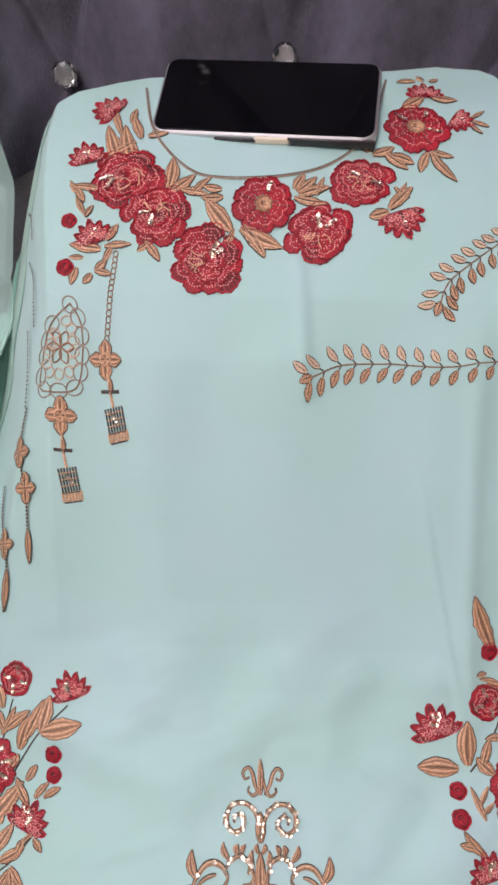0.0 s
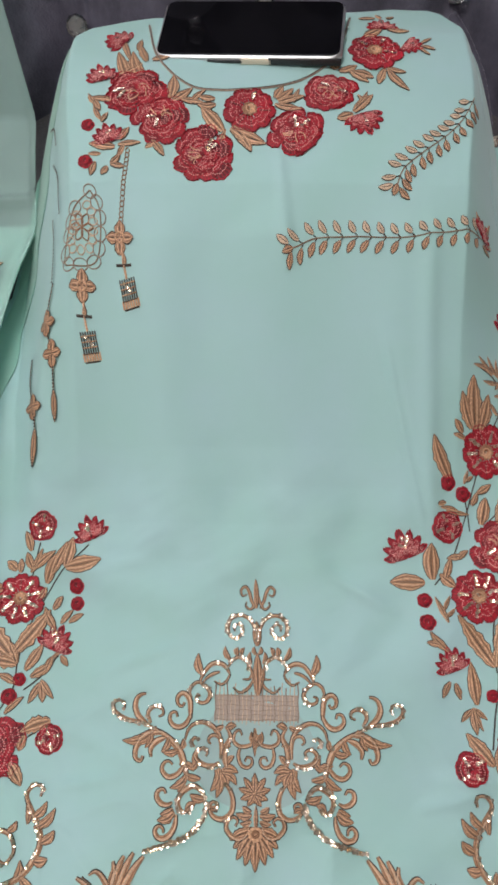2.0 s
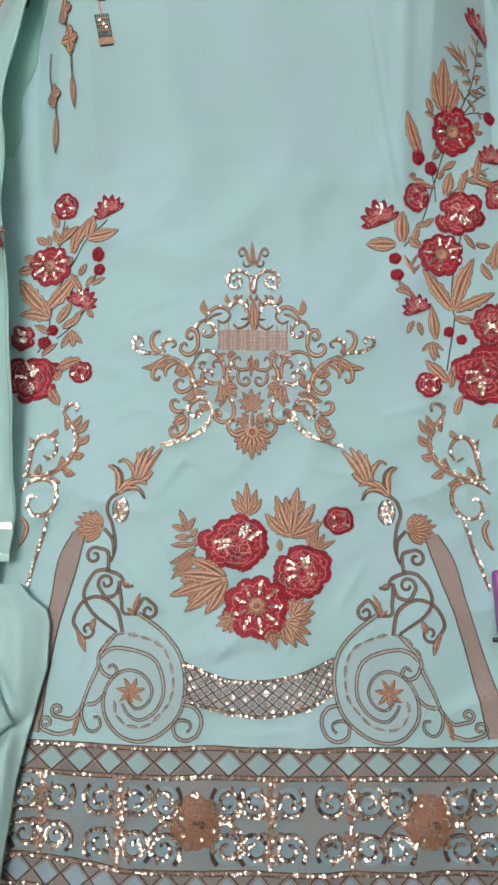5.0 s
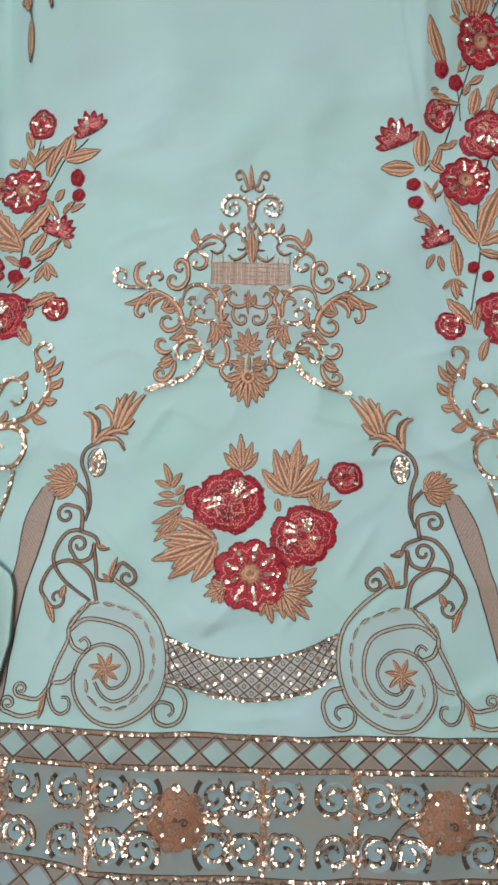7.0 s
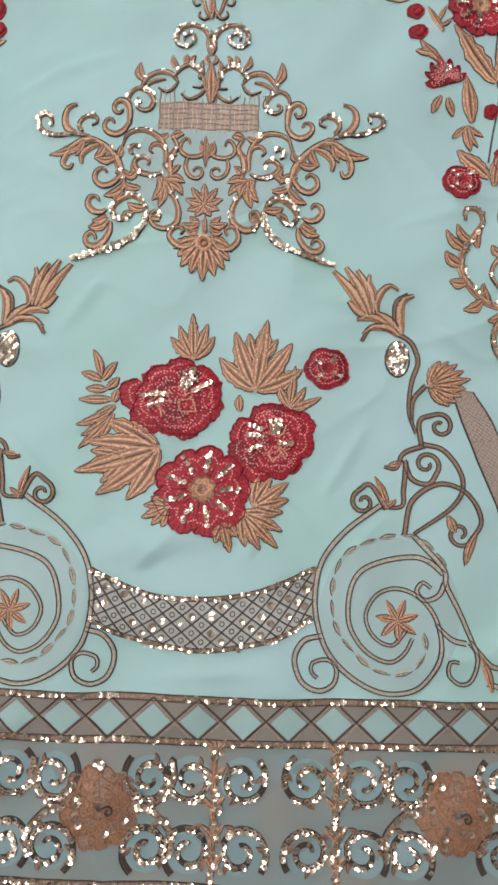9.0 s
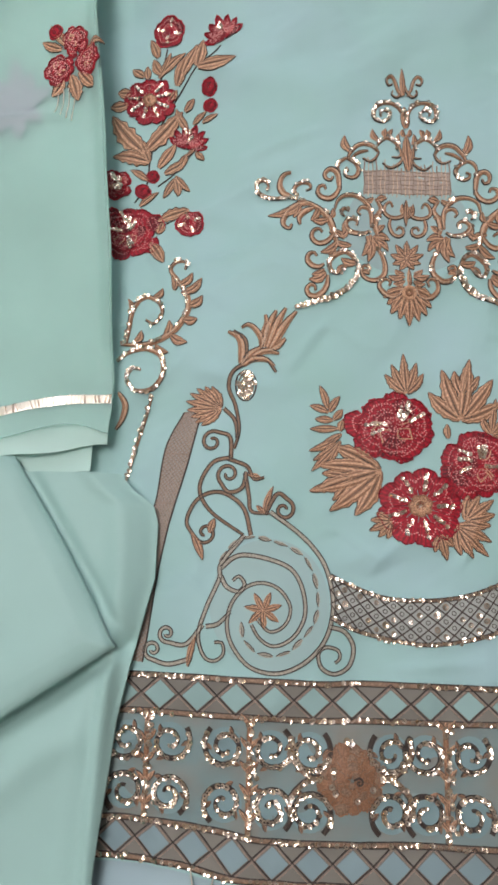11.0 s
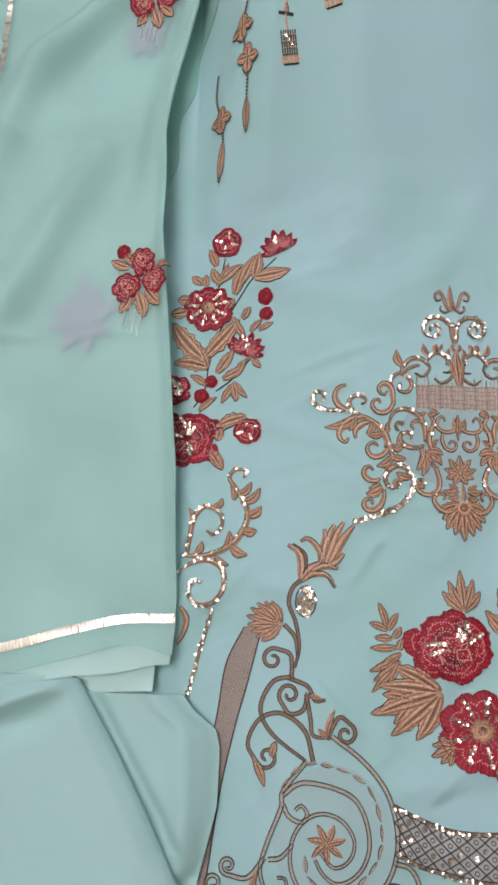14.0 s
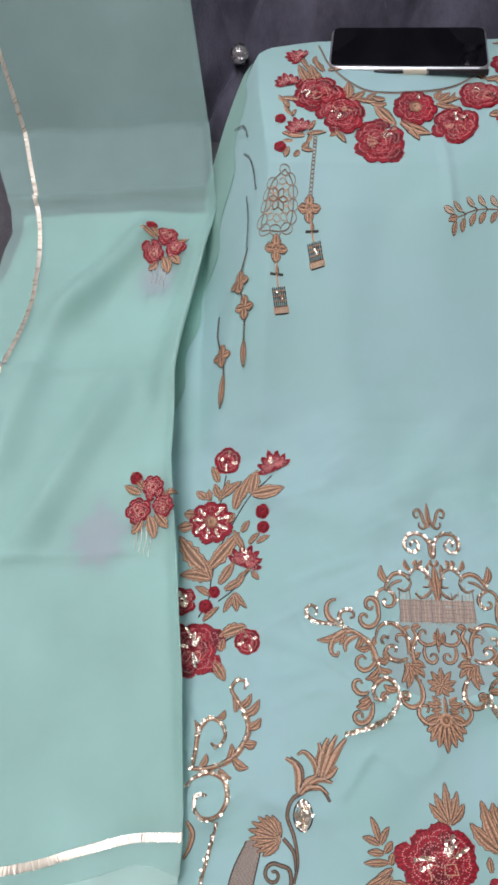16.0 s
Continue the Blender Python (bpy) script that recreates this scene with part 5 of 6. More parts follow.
flourish(((0.0509, -0.1412), (0.0533, -0.1329), (0.0564, -0.1232), (0.0628, -0.1154), (0.0707, -0.1097), (0.0799, -0.1057)), 0.0056, 0.15)
flourish(((0.0532, -0.1293), (0.0557, -0.1346), (0.06, -0.1387), (0.0656, -0.1396), (0.0698, -0.1355), (0.0691, -0.1306), (0.0651, -0.1286), (0.0622, -0.1312)), 0.0042, 0)
flourish(((0.0217, -0.134), (0.0237, -0.1257), (0.0228, -0.1185), (0.0195, -0.1114), (0.0232, -0.104)), 0.0046, 0.15)
flourish(((0.0234, -0.1428), (0.019, -0.1482), (0.0167, -0.1553), (0.0176, -0.1623), (0.0217, -0.1663), (0.0269, -0.1672), (0.032, -0.1646), (0.0338, -0.1593), (0.0317, -0.1559), (0.0282, -0.1574), (0.029, -0.1609)), 0.0042, 0.35)
flourish(((0.0369, -0.1546), (0.0406, -0.1486), (0.0458, -0.1456), (0.0511, -0.1475), (0.0558, -0.1516), (0.0572, -0.1564), (0.0553, -0.161), (0.0515, -0.1629), (0.0482, -0.1609), (0.0475, -0.1581)), 0.0042, 0.85)
flourish(((0.0356, -0.1557), (0.0372, -0.164), (0.0407, -0.1702), (0.0453, -0.1752), (0.0519, -0.1794), (0.0585, -0.1823), (0.0666, -0.1847), (0.074, -0.1868), (0.0811, -0.1886)), 0.0030, 1.5)
flourish(((0.0611, -0.1563), (0.0644, -0.1582), (0.0693, -0.1574), (0.0728, -0.1534), (0.072, -0.1489), (0.0681, -0.1476), (0.0662, -0.1505)), 0.0044, 0)
flourish(((0.058, -0.1644), (0.0588, -0.1713), (0.0616, -0.177), (0.0665, -0.1803), (0.0713, -0.1794), (0.0732, -0.1752), (0.0705, -0.1719), (0.0673, -0.1734), (0.067, -0.1765)), 0.0046, 0)
flourish(((0.0001, -0.1095), (0.0038, -0.1167), (0.0118, -0.1182), (0.017, -0.1144), (0.0161, -0.1086), (0.0127, -0.1066), (0.0108, -0.1103)), 0.0032, 0)
flourish(((0.0118, -0.1171), (0.0134, -0.1246), (0.0111, -0.1308), (0.0065, -0.1327), (0.0031, -0.13), (0.0036, -0.1264), (0.0069, -0.1256), (0.0083, -0.1284)), 0.0030, 0)
flourish(((0.0047, -0.1714), (0.0073, -0.1775), (0.0125, -0.1797), (0.0182, -0.1771), (0.0213, -0.1725), (0.0198, -0.1674), (0.0158, -0.1658), (0.013, -0.1683), (0.0148, -0.1714)), 0.0040, 0)
mirrored_leaves((
    (0.0208, -0.0568, 0.0252, -0.0463, 0.005, 0),
    (0.0159, -0.0535, 0.0153, -0.0467, 0.005, 0),
    (0.0125, -0.0529, 0.0102, -0.0469, 0.004, 0),
    (0.0412, -0.0686, 0.0458, -0.0518, 0.007, 0),
    (0.0015, -0.0525, 0.0026, -0.0463, 0.004, 0),
    (0.0046, -0.0592, 0.0055, -0.0501, 0.004, 0),
    (0.0749, -0.1059, 0.1019, -0.1158, 0.009, 0),
    (0.0651, -0.112, 0.0709, -0.1227, 0.006, 0),
    (0.057, -0.121, 0.0703, -0.1223, 0.006, 0),
    (0.0799, -0.1068, 0.0834, -0.1201, 0.006, 0),
    (0.0508, -0.1376, 0.0635, -0.1471, 0.007, 0),
    (0.0572, -0.1303, 0.0462, -0.1356, 0.006, 0),
))
mirrored_leaves((
    (0.0411, -0.1408, 0.0534, -0.1361, 0.006, 0),
    (0.0526, -0.1425, 0.0577, -0.1494, 0.005, 0),
    (0.0296, -0.1337, 0.029, -0.1532, 0.008, 0),
    (0.027, -0.1327, 0.0334, -0.1488, 0.008, 0),
    (0.0258, -0.1356, 0.0215, -0.1457, 0.007, 0),
    (0.0257, -0.1342, 0.0133, -0.1361, 0.007, 0),
    (0.0245, -0.1364, 0.0143, -0.1445, 0.006, 0),
    (0.0216, -0.1304, 0.0167, -0.1245, 0.005, 0),
    (0.0251, -0.1177, 0.0191, -0.1179, 0.005, 0),
    (0.0233, -0.1062, 0.0152, -0.1035, 0.006, 0),
    (0.0246, -0.104, 0.034, -0.1058, 0.005, 0),
    (0.0366, -0.1543, 0.0486, -0.1511, 0.007, 0),
))
mirrored_leaves((
    (0.0515, -0.1622, 0.0442, -0.1568, 0.006, 0),
    (0.0593, -0.1626, 0.0717, -0.1684, 0.008, 0),
    (0.0605, -0.1605, 0.0697, -0.1643, 0.006, 0),
    (0.0338, -0.16, 0.028, -0.1623, 0.005, 0),
    (0.0408, -0.1316, 0.0471, -0.1235, 0.006, 0),
    (0.044, -0.1279, 0.0501, -0.1341, 0.006, 0),
    (-0.0008, -0.1186, 0.004, -0.1076, 0.005, 0),
    (0.0028, -0.1645, 0.0144, -0.1634, 0.006, 0),
    (0.0029, -0.168, 0.0114, -0.1698, 0.005, 0),
    (0.0033, -0.1624, 0.0097, -0.1587, 0.005, 0),
    (0.0542, -0.1131, 0.057, -0.121, 0.005, 0),
))
ground = Geo()
ground.grid([(0.046 * r * math.cos(t) * (1 - 0.12 * math.sin(t)), -0.122 + 0.040 * r * math.sin(t), 0.0) for r in np.linspace(0.02, 1, 12) for t in np.linspace(0, 2 * math.pi, 49)], 12, 49, CREST_NET)
tagged(ground.build("crest_ground", kurta, kurta_height, 0.0004), label="faint grey net under the crest")
# the crest's middle: finial, buds, woven panel, rosette and fan
g = Geo()
leaf(g, (-0.001, -0.017), (-0.002, 0.006), 0.005)
g.build("embroidered_leaf", kurta, kurta_height, 0.0009)
g = Geo()
leaf(g, (-0, -0.046), (-0.001, -0.027), 0.008)
g.build("embroidered_leaf", kurta, kurta_height, 0.0009)
g = Geo()
leaf(g, (0.001, -0.082), (-0, -0.051), 0.009)
g.build("embroidered_leaf", kurta, kurta_height, 0.0009)
g = Geo()
leaf(g, (-0, -0.079), (-0.006, -0.059), 0.003)
g.build("embroidered_leaf", kurta, kurta_height, 0.0009)
g = Geo()
leaf(g, (0.002, -0.079), (0.006, -0.059), 0.004)
g.build("embroidered_leaf", kurta, kurta_height, 0.0009)
g = Geo()
leaf(g, (-0.001, -0.105), (-0.001, -0.125), 0.0042)
g.build("embroidered_leaf", kurta, kurta_height, 0.0009)
g = Geo()
leaf(g, (-0.001, -0.116), (-0.005, -0.109), 0.003)
g.build("embroidered_leaf", kurta, kurta_height, 0.0009)
g = Geo()
leaf(g, (-0.001, -0.116), (0.003, -0.109), 0.003)
g.build("embroidered_leaf", kurta, kurta_height, 0.0009)
g = Geo()
leaf(g, (0, -0.173), (-0, -0.158), 0.004)
g.build("embroidered_leaf", kurta, kurta_height, 0.0009)
g = Geo()
v = [(x, y + 0.05 * x * x, 0.0002) for x in np.linspace(-0.0315, 0.0315, 41) for y in np.linspace(-0.0815, -0.1, 6)]
g.grid(v, 41, 6, PANEL)
for k, x in enumerate(np.linspace(-0.0315, 0.0315, 22)):
    top = -0.0765 + 0.004 * math.sin(k * 2.7) + (0.004 if abs(x) > 0.022 else 0)
    ribbon(g, np.array([(x + 0.0004 * math.sin(k + y * 400), y) for y in np.linspace(top, -0.101 - 0.001 * (k % 3), 7)]), 0.0011 if k % 3 == 0 else 0.0007, 0.0009, TAUPE if k % 3 == 0 else PALE)
for y in np.linspace(-0.0825, -0.0995, 6):
    ribbon(g, np.array([(x, y + 0.05 * x * x + 0.0005 * math.sin(x * 300 + y * 900)) for x in np.linspace(-0.0315, 0.0315, 25)]), 0.0007, 0.0008, TAUPE)
tagged(g.build("crest_panel", kurta, kurta_height, 0.0003), label="pink-taupe woven thread panel", kind="stuff")
palm(kurta, (0, -0.174), (0, -0.2005), 0.0092, 9, 1.25)
g = Geo()
ring = np.array([(0.0042 * math.cos(t), -0.1765 + 0.0042 * math.sin(t)) for t in np.linspace(0, 6.28, 15)])
ribbon(g, ring, 0.0024, 0.0014, GOLD, lift=0.0012)
ribbon(g, ring * 0.5 + (0, -0.08825), 0.0022, 0.0016, GOLD_DEEP, lift=0.0012)
g.build("fan_boss", kurta, kurta_height, 0.0006)
palm(kurta, (-0.001, -0.15), (-0.001, -0.136), 0.0056, 9, 2.6)
flourish(((0.1006, -0.2211), (0.0935, -0.2097), (0.0864, -0.1993), (0.0805, -0.192)), 0.0066, 0, "plume_lobe")
flourish(((0.1025, -0.22), (0.0976, -0.2096), (0.0924, -0.198), (0.0879, -0.1897)), 0.0066, 0, "plume_lobe")
flourish(((0.1044, -0.2193), (0.1011, -0.2081), (0.0976, -0.1982), (0.0946, -0.1919)), 0.0066, 0, "plume_lobe")
flourish(((0.1063, -0.2186), (0.104, -0.2094), (0.1014, -0.2011), (0.1023, -0.1953)), 0.0056, 0, "plume_lobe")
flourish(((0.1069, -0.2205), (0.1062, -0.2126), (0.11, -0.2055), (0.1148, -0.2023), (0.1196, -0.2048)), 0.0046, 0, "plume_lobe")
flourish(((0.1208, -0.2319), (0.1139, -0.2239), (0.1063, -0.2192)), 0.0064, 0, "plume_lobe")
flourish(((0.122, -0.2318), (0.1202, -0.2201), (0.1221, -0.2117), (0.1291, -0.2072)), 0.0060, 0, "plume_lobe")
flourish(((0.1202, -0.2329), (0.1132, -0.2279), (0.1038, -0.2279), (0.0981, -0.2326)), 0.0050, 0, "plume_lobe")
flourish(((0.1132, -0.2256), (0.1037, -0.2219), (0.0943, -0.2236)), 0.0050, 0, "plume_lobe")
flourish(((0.1021, -0.2213), (0.0948, -0.2176), (0.0891, -0.2125)), 0.0060, 0, "plume_lobe")
scrolls("stem_scroll", (
    (((-0.125, -0.207), (-0.116, -0.214), (-0.115, -0.229)), 0, 1, 0),
    (((-0.115, -0.23), (-0.102, -0.227), (-0.094, -0.237)), 0, 1, 0),
    (((-0.116, -0.231), (-0.124, -0.237), (-0.127, -0.248), (-0.122, -0.261), (-0.119, -0.278), (-0.122, -0.292)), 0, 1, 0),
    (((-0.124, -0.3), (-0.125, -0.284), (-0.134, -0.28)), 0.0075, -1, 0),
    (((-0.13, -0.263), (-0.122, -0.272), (-0.12, -0.286)), 0, 1, 0),
), 0.0024, leaves=(
    ((-0.149, -0.35), (-0.141, -0.368), 0.006),
    ((-0.101, -0.337), (-0.095, -0.318), 0.005),
    ((-0.1, -0.336), (-0.106, -0.331), 0.004),
    ((-0.112, -0.31), (-0.103, -0.312), 0.004),
    ((-0.137, -0.35), (-0.134, -0.34), 0.006),
))
scrolls("stem_scroll", (
    (((-0.124, -0.298), (-0.137, -0.302), (-0.145, -0.319), (-0.137, -0.335), (-0.114, -0.351)), 0, 1, 0),
    (((-0.113, -0.308), (-0.116, -0.319), (-0.125, -0.322), (-0.131, -0.315)), 0.0075, 1, 0),
    (((-0.126, -0.299), (-0.113, -0.304), (-0.108, -0.313), (-0.101, -0.312)), 0, 1, 0),
    (((-0.114, -0.309), (-0.111, -0.325), (-0.109, -0.335), (-0.097, -0.336)), 0, 1, 0),
    (((-0.109, -0.351), (-0.115, -0.332), (-0.131, -0.322), (-0.146, -0.327), (-0.153, -0.342), (-0.147, -0.353)), 0.0075, -1, 0),
    (((-0.1, -0.337), (-0.092, -0.323), (-0.084, -0.327)), 0.007, 1, 0),
), 0.0024, leaves=())
scrolls("spiral_scroll", (
    (((-0.098, -0.338), (-0.077, -0.353), (-0.063, -0.369), (-0.057, -0.386), (-0.056, -0.403), (-0.061, -0.421), (-0.074, -0.435), (-0.091, -0.442), (-0.109, -0.439), (-0.121, -0.426), (-0.125, -0.412), (-0.122, -0.398), (-0.113, -0.388), (-0.102, -0.385), (-0.091, -0.389), (-0.084, -0.399), (-0.085, -0.408), (-0.09, -0.414), (-0.097, -0.416), (-0.102, -0.412), (-0.106, -0.407)), 0, 1, 0),
    (((-0.13, -0.376), (-0.122, -0.369), (-0.113, -0.367), (-0.096, -0.37), (-0.083, -0.376), (-0.076, -0.388), (-0.074, -0.404), (-0.079, -0.416), (-0.087, -0.423), (-0.096, -0.425), (-0.104, -0.42), (-0.109, -0.412)), 0, 1, 0),
    (((-0.115, -0.354), (-0.13, -0.373), (-0.131, -0.383), (-0.139, -0.402), (-0.144, -0.42), (-0.14, -0.433), (-0.133, -0.436), (-0.127, -0.431), (-0.128, -0.424), (-0.133, -0.424)), 0, 1, 0),
), 0.0026, leaves=())
scrolls("spiral_scroll", (
    (((-0.13, -0.381), (-0.126, -0.388), (-0.118, -0.391), (-0.114, -0.386), (-0.118, -0.381), (-0.122, -0.384)), 0, 1, 0),
    (((-0.058, -0.412), (-0.048, -0.415), (-0.042, -0.425), (-0.045, -0.437), (-0.054, -0.442), (-0.063, -0.438), (-0.065, -0.429), (-0.06, -0.425), (-0.052, -0.427), (-0.051, -0.432), (-0.054, -0.435)), 0, 1, 0),
    (((-0.139, -0.414), (-0.131, -0.412), (-0.123, -0.404)), 0, 1, 0),
), 0.0026, leaves=())
scrolls("spiral_scroll", (
    (((-0.141, -0.413), (-0.152, -0.426), (-0.165, -0.425)), 0.0055, 1, 0),
    (((-0.148, -0.435), (-0.163, -0.439), (-0.175, -0.436)), 0.006, 1, 0),
), 0.0026, leaves=(
    ((-0.149, -0.437), (-0.144, -0.417), 0.005),
))
for side in (0, 1):
    g = Geo()
    ring = sweep(both(((-0.13, -0.372), (-0.124, -0.363), (-0.114, -0.355), (-0.104, -0.355), (-0.088, -0.359), (-0.074, -0.366), (-0.067, -0.378), (-0.064, -0.392), (-0.065, -0.407), (-0.073, -0.419), (-0.085, -0.43), (-0.101, -0.431), (-0.111, -0.424), (-0.115, -0.414), (-0.113, -0.407)))[side]) + (0, 0.003)
    for s in range(0, len(ring) - 5, 6):
        leaf(g, ring[s], ring[s + 5], 0.0036 if s % 12 else 0.0024, 0, 0, FINE)
    cx, cy = both(((-0.1, -0.3995),))[side][0]
    lean = 0.004 if side else -0.004
    ground = Geo()
    ground.grid([(cx - lean + 0.0395 * r * math.cos(t), cy + 0.004 + 0.0425 * r * math.sin(t), 0.0) for r in np.linspace(0.02, 1, 9) for t in np.linspace(0, 2 * math.pi, 41)], 9, 41, VEILED)
    tagged(ground.build("spiral_ground", kurta, kurta_height, 0.0005), label="faint grey net under the spiral")
    for k in range(7):
        leaf(g, (cx, cy), (cx + 0.0125 * math.cos(k * 0.8976 + 0.3), cy + 0.0125 * math.sin(k * 0.8976 + 0.3)), 0.0050)
    g.build("embroidered_spiral_heart", kurta, kurta_height, 0.0004)
for side in (0, 1):
    cx, cy = both(((-0.115, -0.247),))[side][0]
    g = Geo()
    for k in range(44):
        a, r = rng.uniform(0, 6.28), 0.0078 * math.sqrt(rng.rand())
        sequin(g, cx + 0.8 * r * math.cos(a), cy + 1.25 * r * math.sin(a), 0.001, 0.0015)
    rim = np.array([(cx + 0.0072 * math.cos(t), cy + 0.0108 * math.sin(t)) for t in np.linspace(0, 6.28, 25)])
    ribbon(g, rim, 0.0011, 0.0012, OUTLINE)
    ribbon(g, (rim - (cx, cy)) * 0.72 + (cx, cy), 0.0008, 0.0012, CORD)
    tagged(g.build("sequin_oval", kurta, kurta_height), kind="stuff", label="oval cluster of gold sequins")
for side in (0, 1):
    b, t = both(((-0.132, -0.263), (-0.157, -0.258)))[side]
    palm(kurta, b, t, 0.0072, 9, 0.95)
# net strips that run down beside the spirals
left_rim = sweep(((0.151, -0.264), (0.163, -0.301), (0.174, -0.332), (0.186, -0.372), (0.195, -0.413), (0.2, -0.435)), 0.003)
right_rim = sweep(((0.164, -0.266), (0.178, -0.291), (0.187, -0.329), (0.2, -0.369), (0.211, -0.406), (0.217, -0.433)), 0.003)
for side in (0, 1):
    g = Geo()
    a, b = (np.array([(2 * axis(y) - x, y) for x, y in rim]) if side else rim for rim in (left_rim, right_rim))
    n = 60
    pick = lambda rim: np.stack([np.interp(np.linspace(0, 1, n), np.linspace(0, 1, len(rim)), rim[:, k]) for k in (0, 1)], 1)
    a, b = pick(a), pick(b)
    g.grid(np.stack([np.c_[a * (1 - u) + b * u, np.full(n, 0.0001)] for u in np.linspace(0, 1, 6)], 1).reshape(-1, 3), n, 6, STRIP)
    for rim in (a, b):
        ribbon(g, rim, 0.0011, 0.0010, BROWN)
    at = lambda u, v: a[int(v * (n - 1))] * (1 - u) + b[int(v * (n - 1))] * u
    for k in range(-6, 64):
        for way in (1, -1):
            line = [at(u if way > 0 else 1 - u, (k + 6 * u) / 64) for u in np.linspace(0, 1, 7) if 0 <= (k + 6 * u) / 64 <= 1]
            if len(line) > 1:
                ribbon(g, np.array(line), 0.0009, 0.0006, TAUPE)
    tagged(g.build("net_strip", kurta, kurta_height, 0.0004), label="taupe thread net strip")

g, q = Geo(), Geo()
a, b = sweep(((-0.056, -0.379), (-0.041, -0.386), (-0.019, -0.393), (0.007, -0.394), (0.032, -0.391), (0.053, -0.384), (0.072, -0.375))), sweep(((-0.056, -0.406), (-0.039, -0.414), (-0.018, -0.419), (0.007, -0.422), (0.032, -0.419), (0.054, -0.413), (0.07, -0.402)))
a, b = a + (0, 0.003), b + (0, 0.003)
pick = lambda rim, u: np.array([np.interp(u, np.linspace(0, 1, len(rim)), rim[:, k]) for k in (0, 1)])
for rim in (a, b):
    cord(g, rim, 0.0022, 0)
    sequins_along(q, rim, 0.0024, 0.0005, 0.85)
v = [(*(pick(a, u) * (1 - w) + pick(b, u) * w), 0.0002) for u in np.linspace(0, 1, 40) for w in np.linspace(0, 1, 7)]
g.grid(v, 40, 7, VEIL)
for k in range(-3, 13):
    for way in (0, 1):
        line = [pick(a, u) * (1 - v) + pick(b, u) * v for v in np.linspace(0, 1, 13) for u in [(k + 3 * (v if way else 1 - v)) / 12] if 0 <= u <= 1]
        if len(line) > 1:
            ribbon(g, np.array(line), 0.0011, 0.0008, OUTLINE)
for k in range(-3, 13):
    for m in range(k + 1, k + 6):
        u, v = (k + m + 1) / 24, (m - k) / 6
        if not 0.02 < u < 0.98:
            continue
        c = pick(a, u) * (1 - v) + pick(b, u) * v
        ring = np.array([c + 0.0014 * np.array([math.cos(t), math.sin(t)]) for t in np.linspace(0, 6.28, 9)])
        if rng.rand() < 0.55:
            ribbon(g, ring, 0.0007, 0.0007, OUTLINE)
        else:
            sequin(q, *c, 0.001, 0.0018)
ob = tagged(g.build("lattice_crescent", kurta, kurta_height, 0.0004), label="crescent of brown thread lattice")
tagged(q.build("sequin_trim", ob, kurta_height), kind="stuff", label="gold sequins")

# the bouquet in the middle
for kind, x, y, r, face, shape in (
    ("rose", -0.0125, -0.2745, 0.0295, 0, (1.14, 0.97)),
    ("rose", 0.0455, -0.2995, 0.0258, 0, (1.0, 0.98)),
    ("daisy", 0.0052, -0.3285, 0.0275, 0, (1.04, 1.0)),
    ("bud", 0.077, -0.2545, 0.0136, 45, (1.0, 0.9)),
):
    rose(kind, x, y, r, face, kurta, sparkle=1.1, shape=shape)
palm(kurta, (0.0344, -0.2684), (0.0407, -0.2258), 0.0118, 5, 1.0)
palm(kurta, (0.0346, -0.2514), (0.0407, -0.2258), 0.0081, 3, 0.5)
palm(kurta, (-0.0212, -0.3049), (-0.0702, -0.3203), 0.0136, 5, 0.75)
palm(kurta, (-0.0409, -0.3106), (-0.0694, -0.3211), 0.0087, 3, 0.5)
palm(kurta, (-0.003, -0.2504), (-0.0047, -0.222), 0.0075, 5, 0.75)
palm(kurta, (0.0352, -0.3376), (0.0548, -0.3234), 0.0087, 5, 0.8)
palm(kurta, (0.0291, -0.3415), (0.0499, -0.3612), 0.0081, 5, 0.7)
palm(kurta, (0.0176, -0.3479), (0.0222, -0.3641), 0.0068, 3, 0.6)
palm(kurta, (-0.0142, -0.3393), (-0.0298, -0.346), 0.0062, 5, 0.9)
spray(kurta, (
    (-0.0579, -0.2625, -0.0635, -0.2463, 0.006, 0),
    (-0.0567, -0.265, -0.0493, -0.253, 0.006, 0),
    (-0.0572, -0.2651, -0.0701, -0.2603, 0.006, 0),
    (-0.054, -0.2702, -0.0474, -0.2626, 0.006, 0),
    (-0.0542, -0.2707, -0.0667, -0.2701, 0.006, 0),
    (-0.0507, -0.2765, -0.07, -0.2772, 0.006, 0),
    (-0.0495, -0.2783, -0.0468, -0.2699, 0.006, 0),
    (-0.0481, -0.2803, -0.0616, -0.2872, 0.006, 0),
    (-0.0505, -0.283, -0.0707, -0.2926, 0.006, 0),
    (-0.0514, -0.2869, -0.0677, -0.2989, 0.006, 0),
    (-0.0518, -0.2887, -0.0688, -0.3065, 0.006, 0),
    (-0.049, -0.285, -0.0567, -0.3011, 0.006, 0),
))
spray(kurta, (
    (0.055, -0.2773, 0.058, -0.2537, 0.006, 0),
    (0.0546, -0.2778, 0.0484, -0.2653, 0.006, 0),
    (0.0551, -0.2783, 0.0644, -0.2661, 0.006, 0),
    (0.0556, -0.2783, 0.0737, -0.2715, 0.006, 0),
    (0.0556, -0.2788, 0.0672, -0.2768, 0.006, 0),
    (0.0255, -0.2816, 0.0251, -0.2713, 0.006, 0),
))
flourish(((-0.2017, -0.2159), (-0.2002, -0.2026), (-0.1983, -0.1891), (-0.1906, -0.1798), (-0.1811, -0.1827), (-0.1769, -0.192), (-0.1826, -0.2002), (-0.1886, -0.1977)), 0.0038, 0.75, "side_scroll")
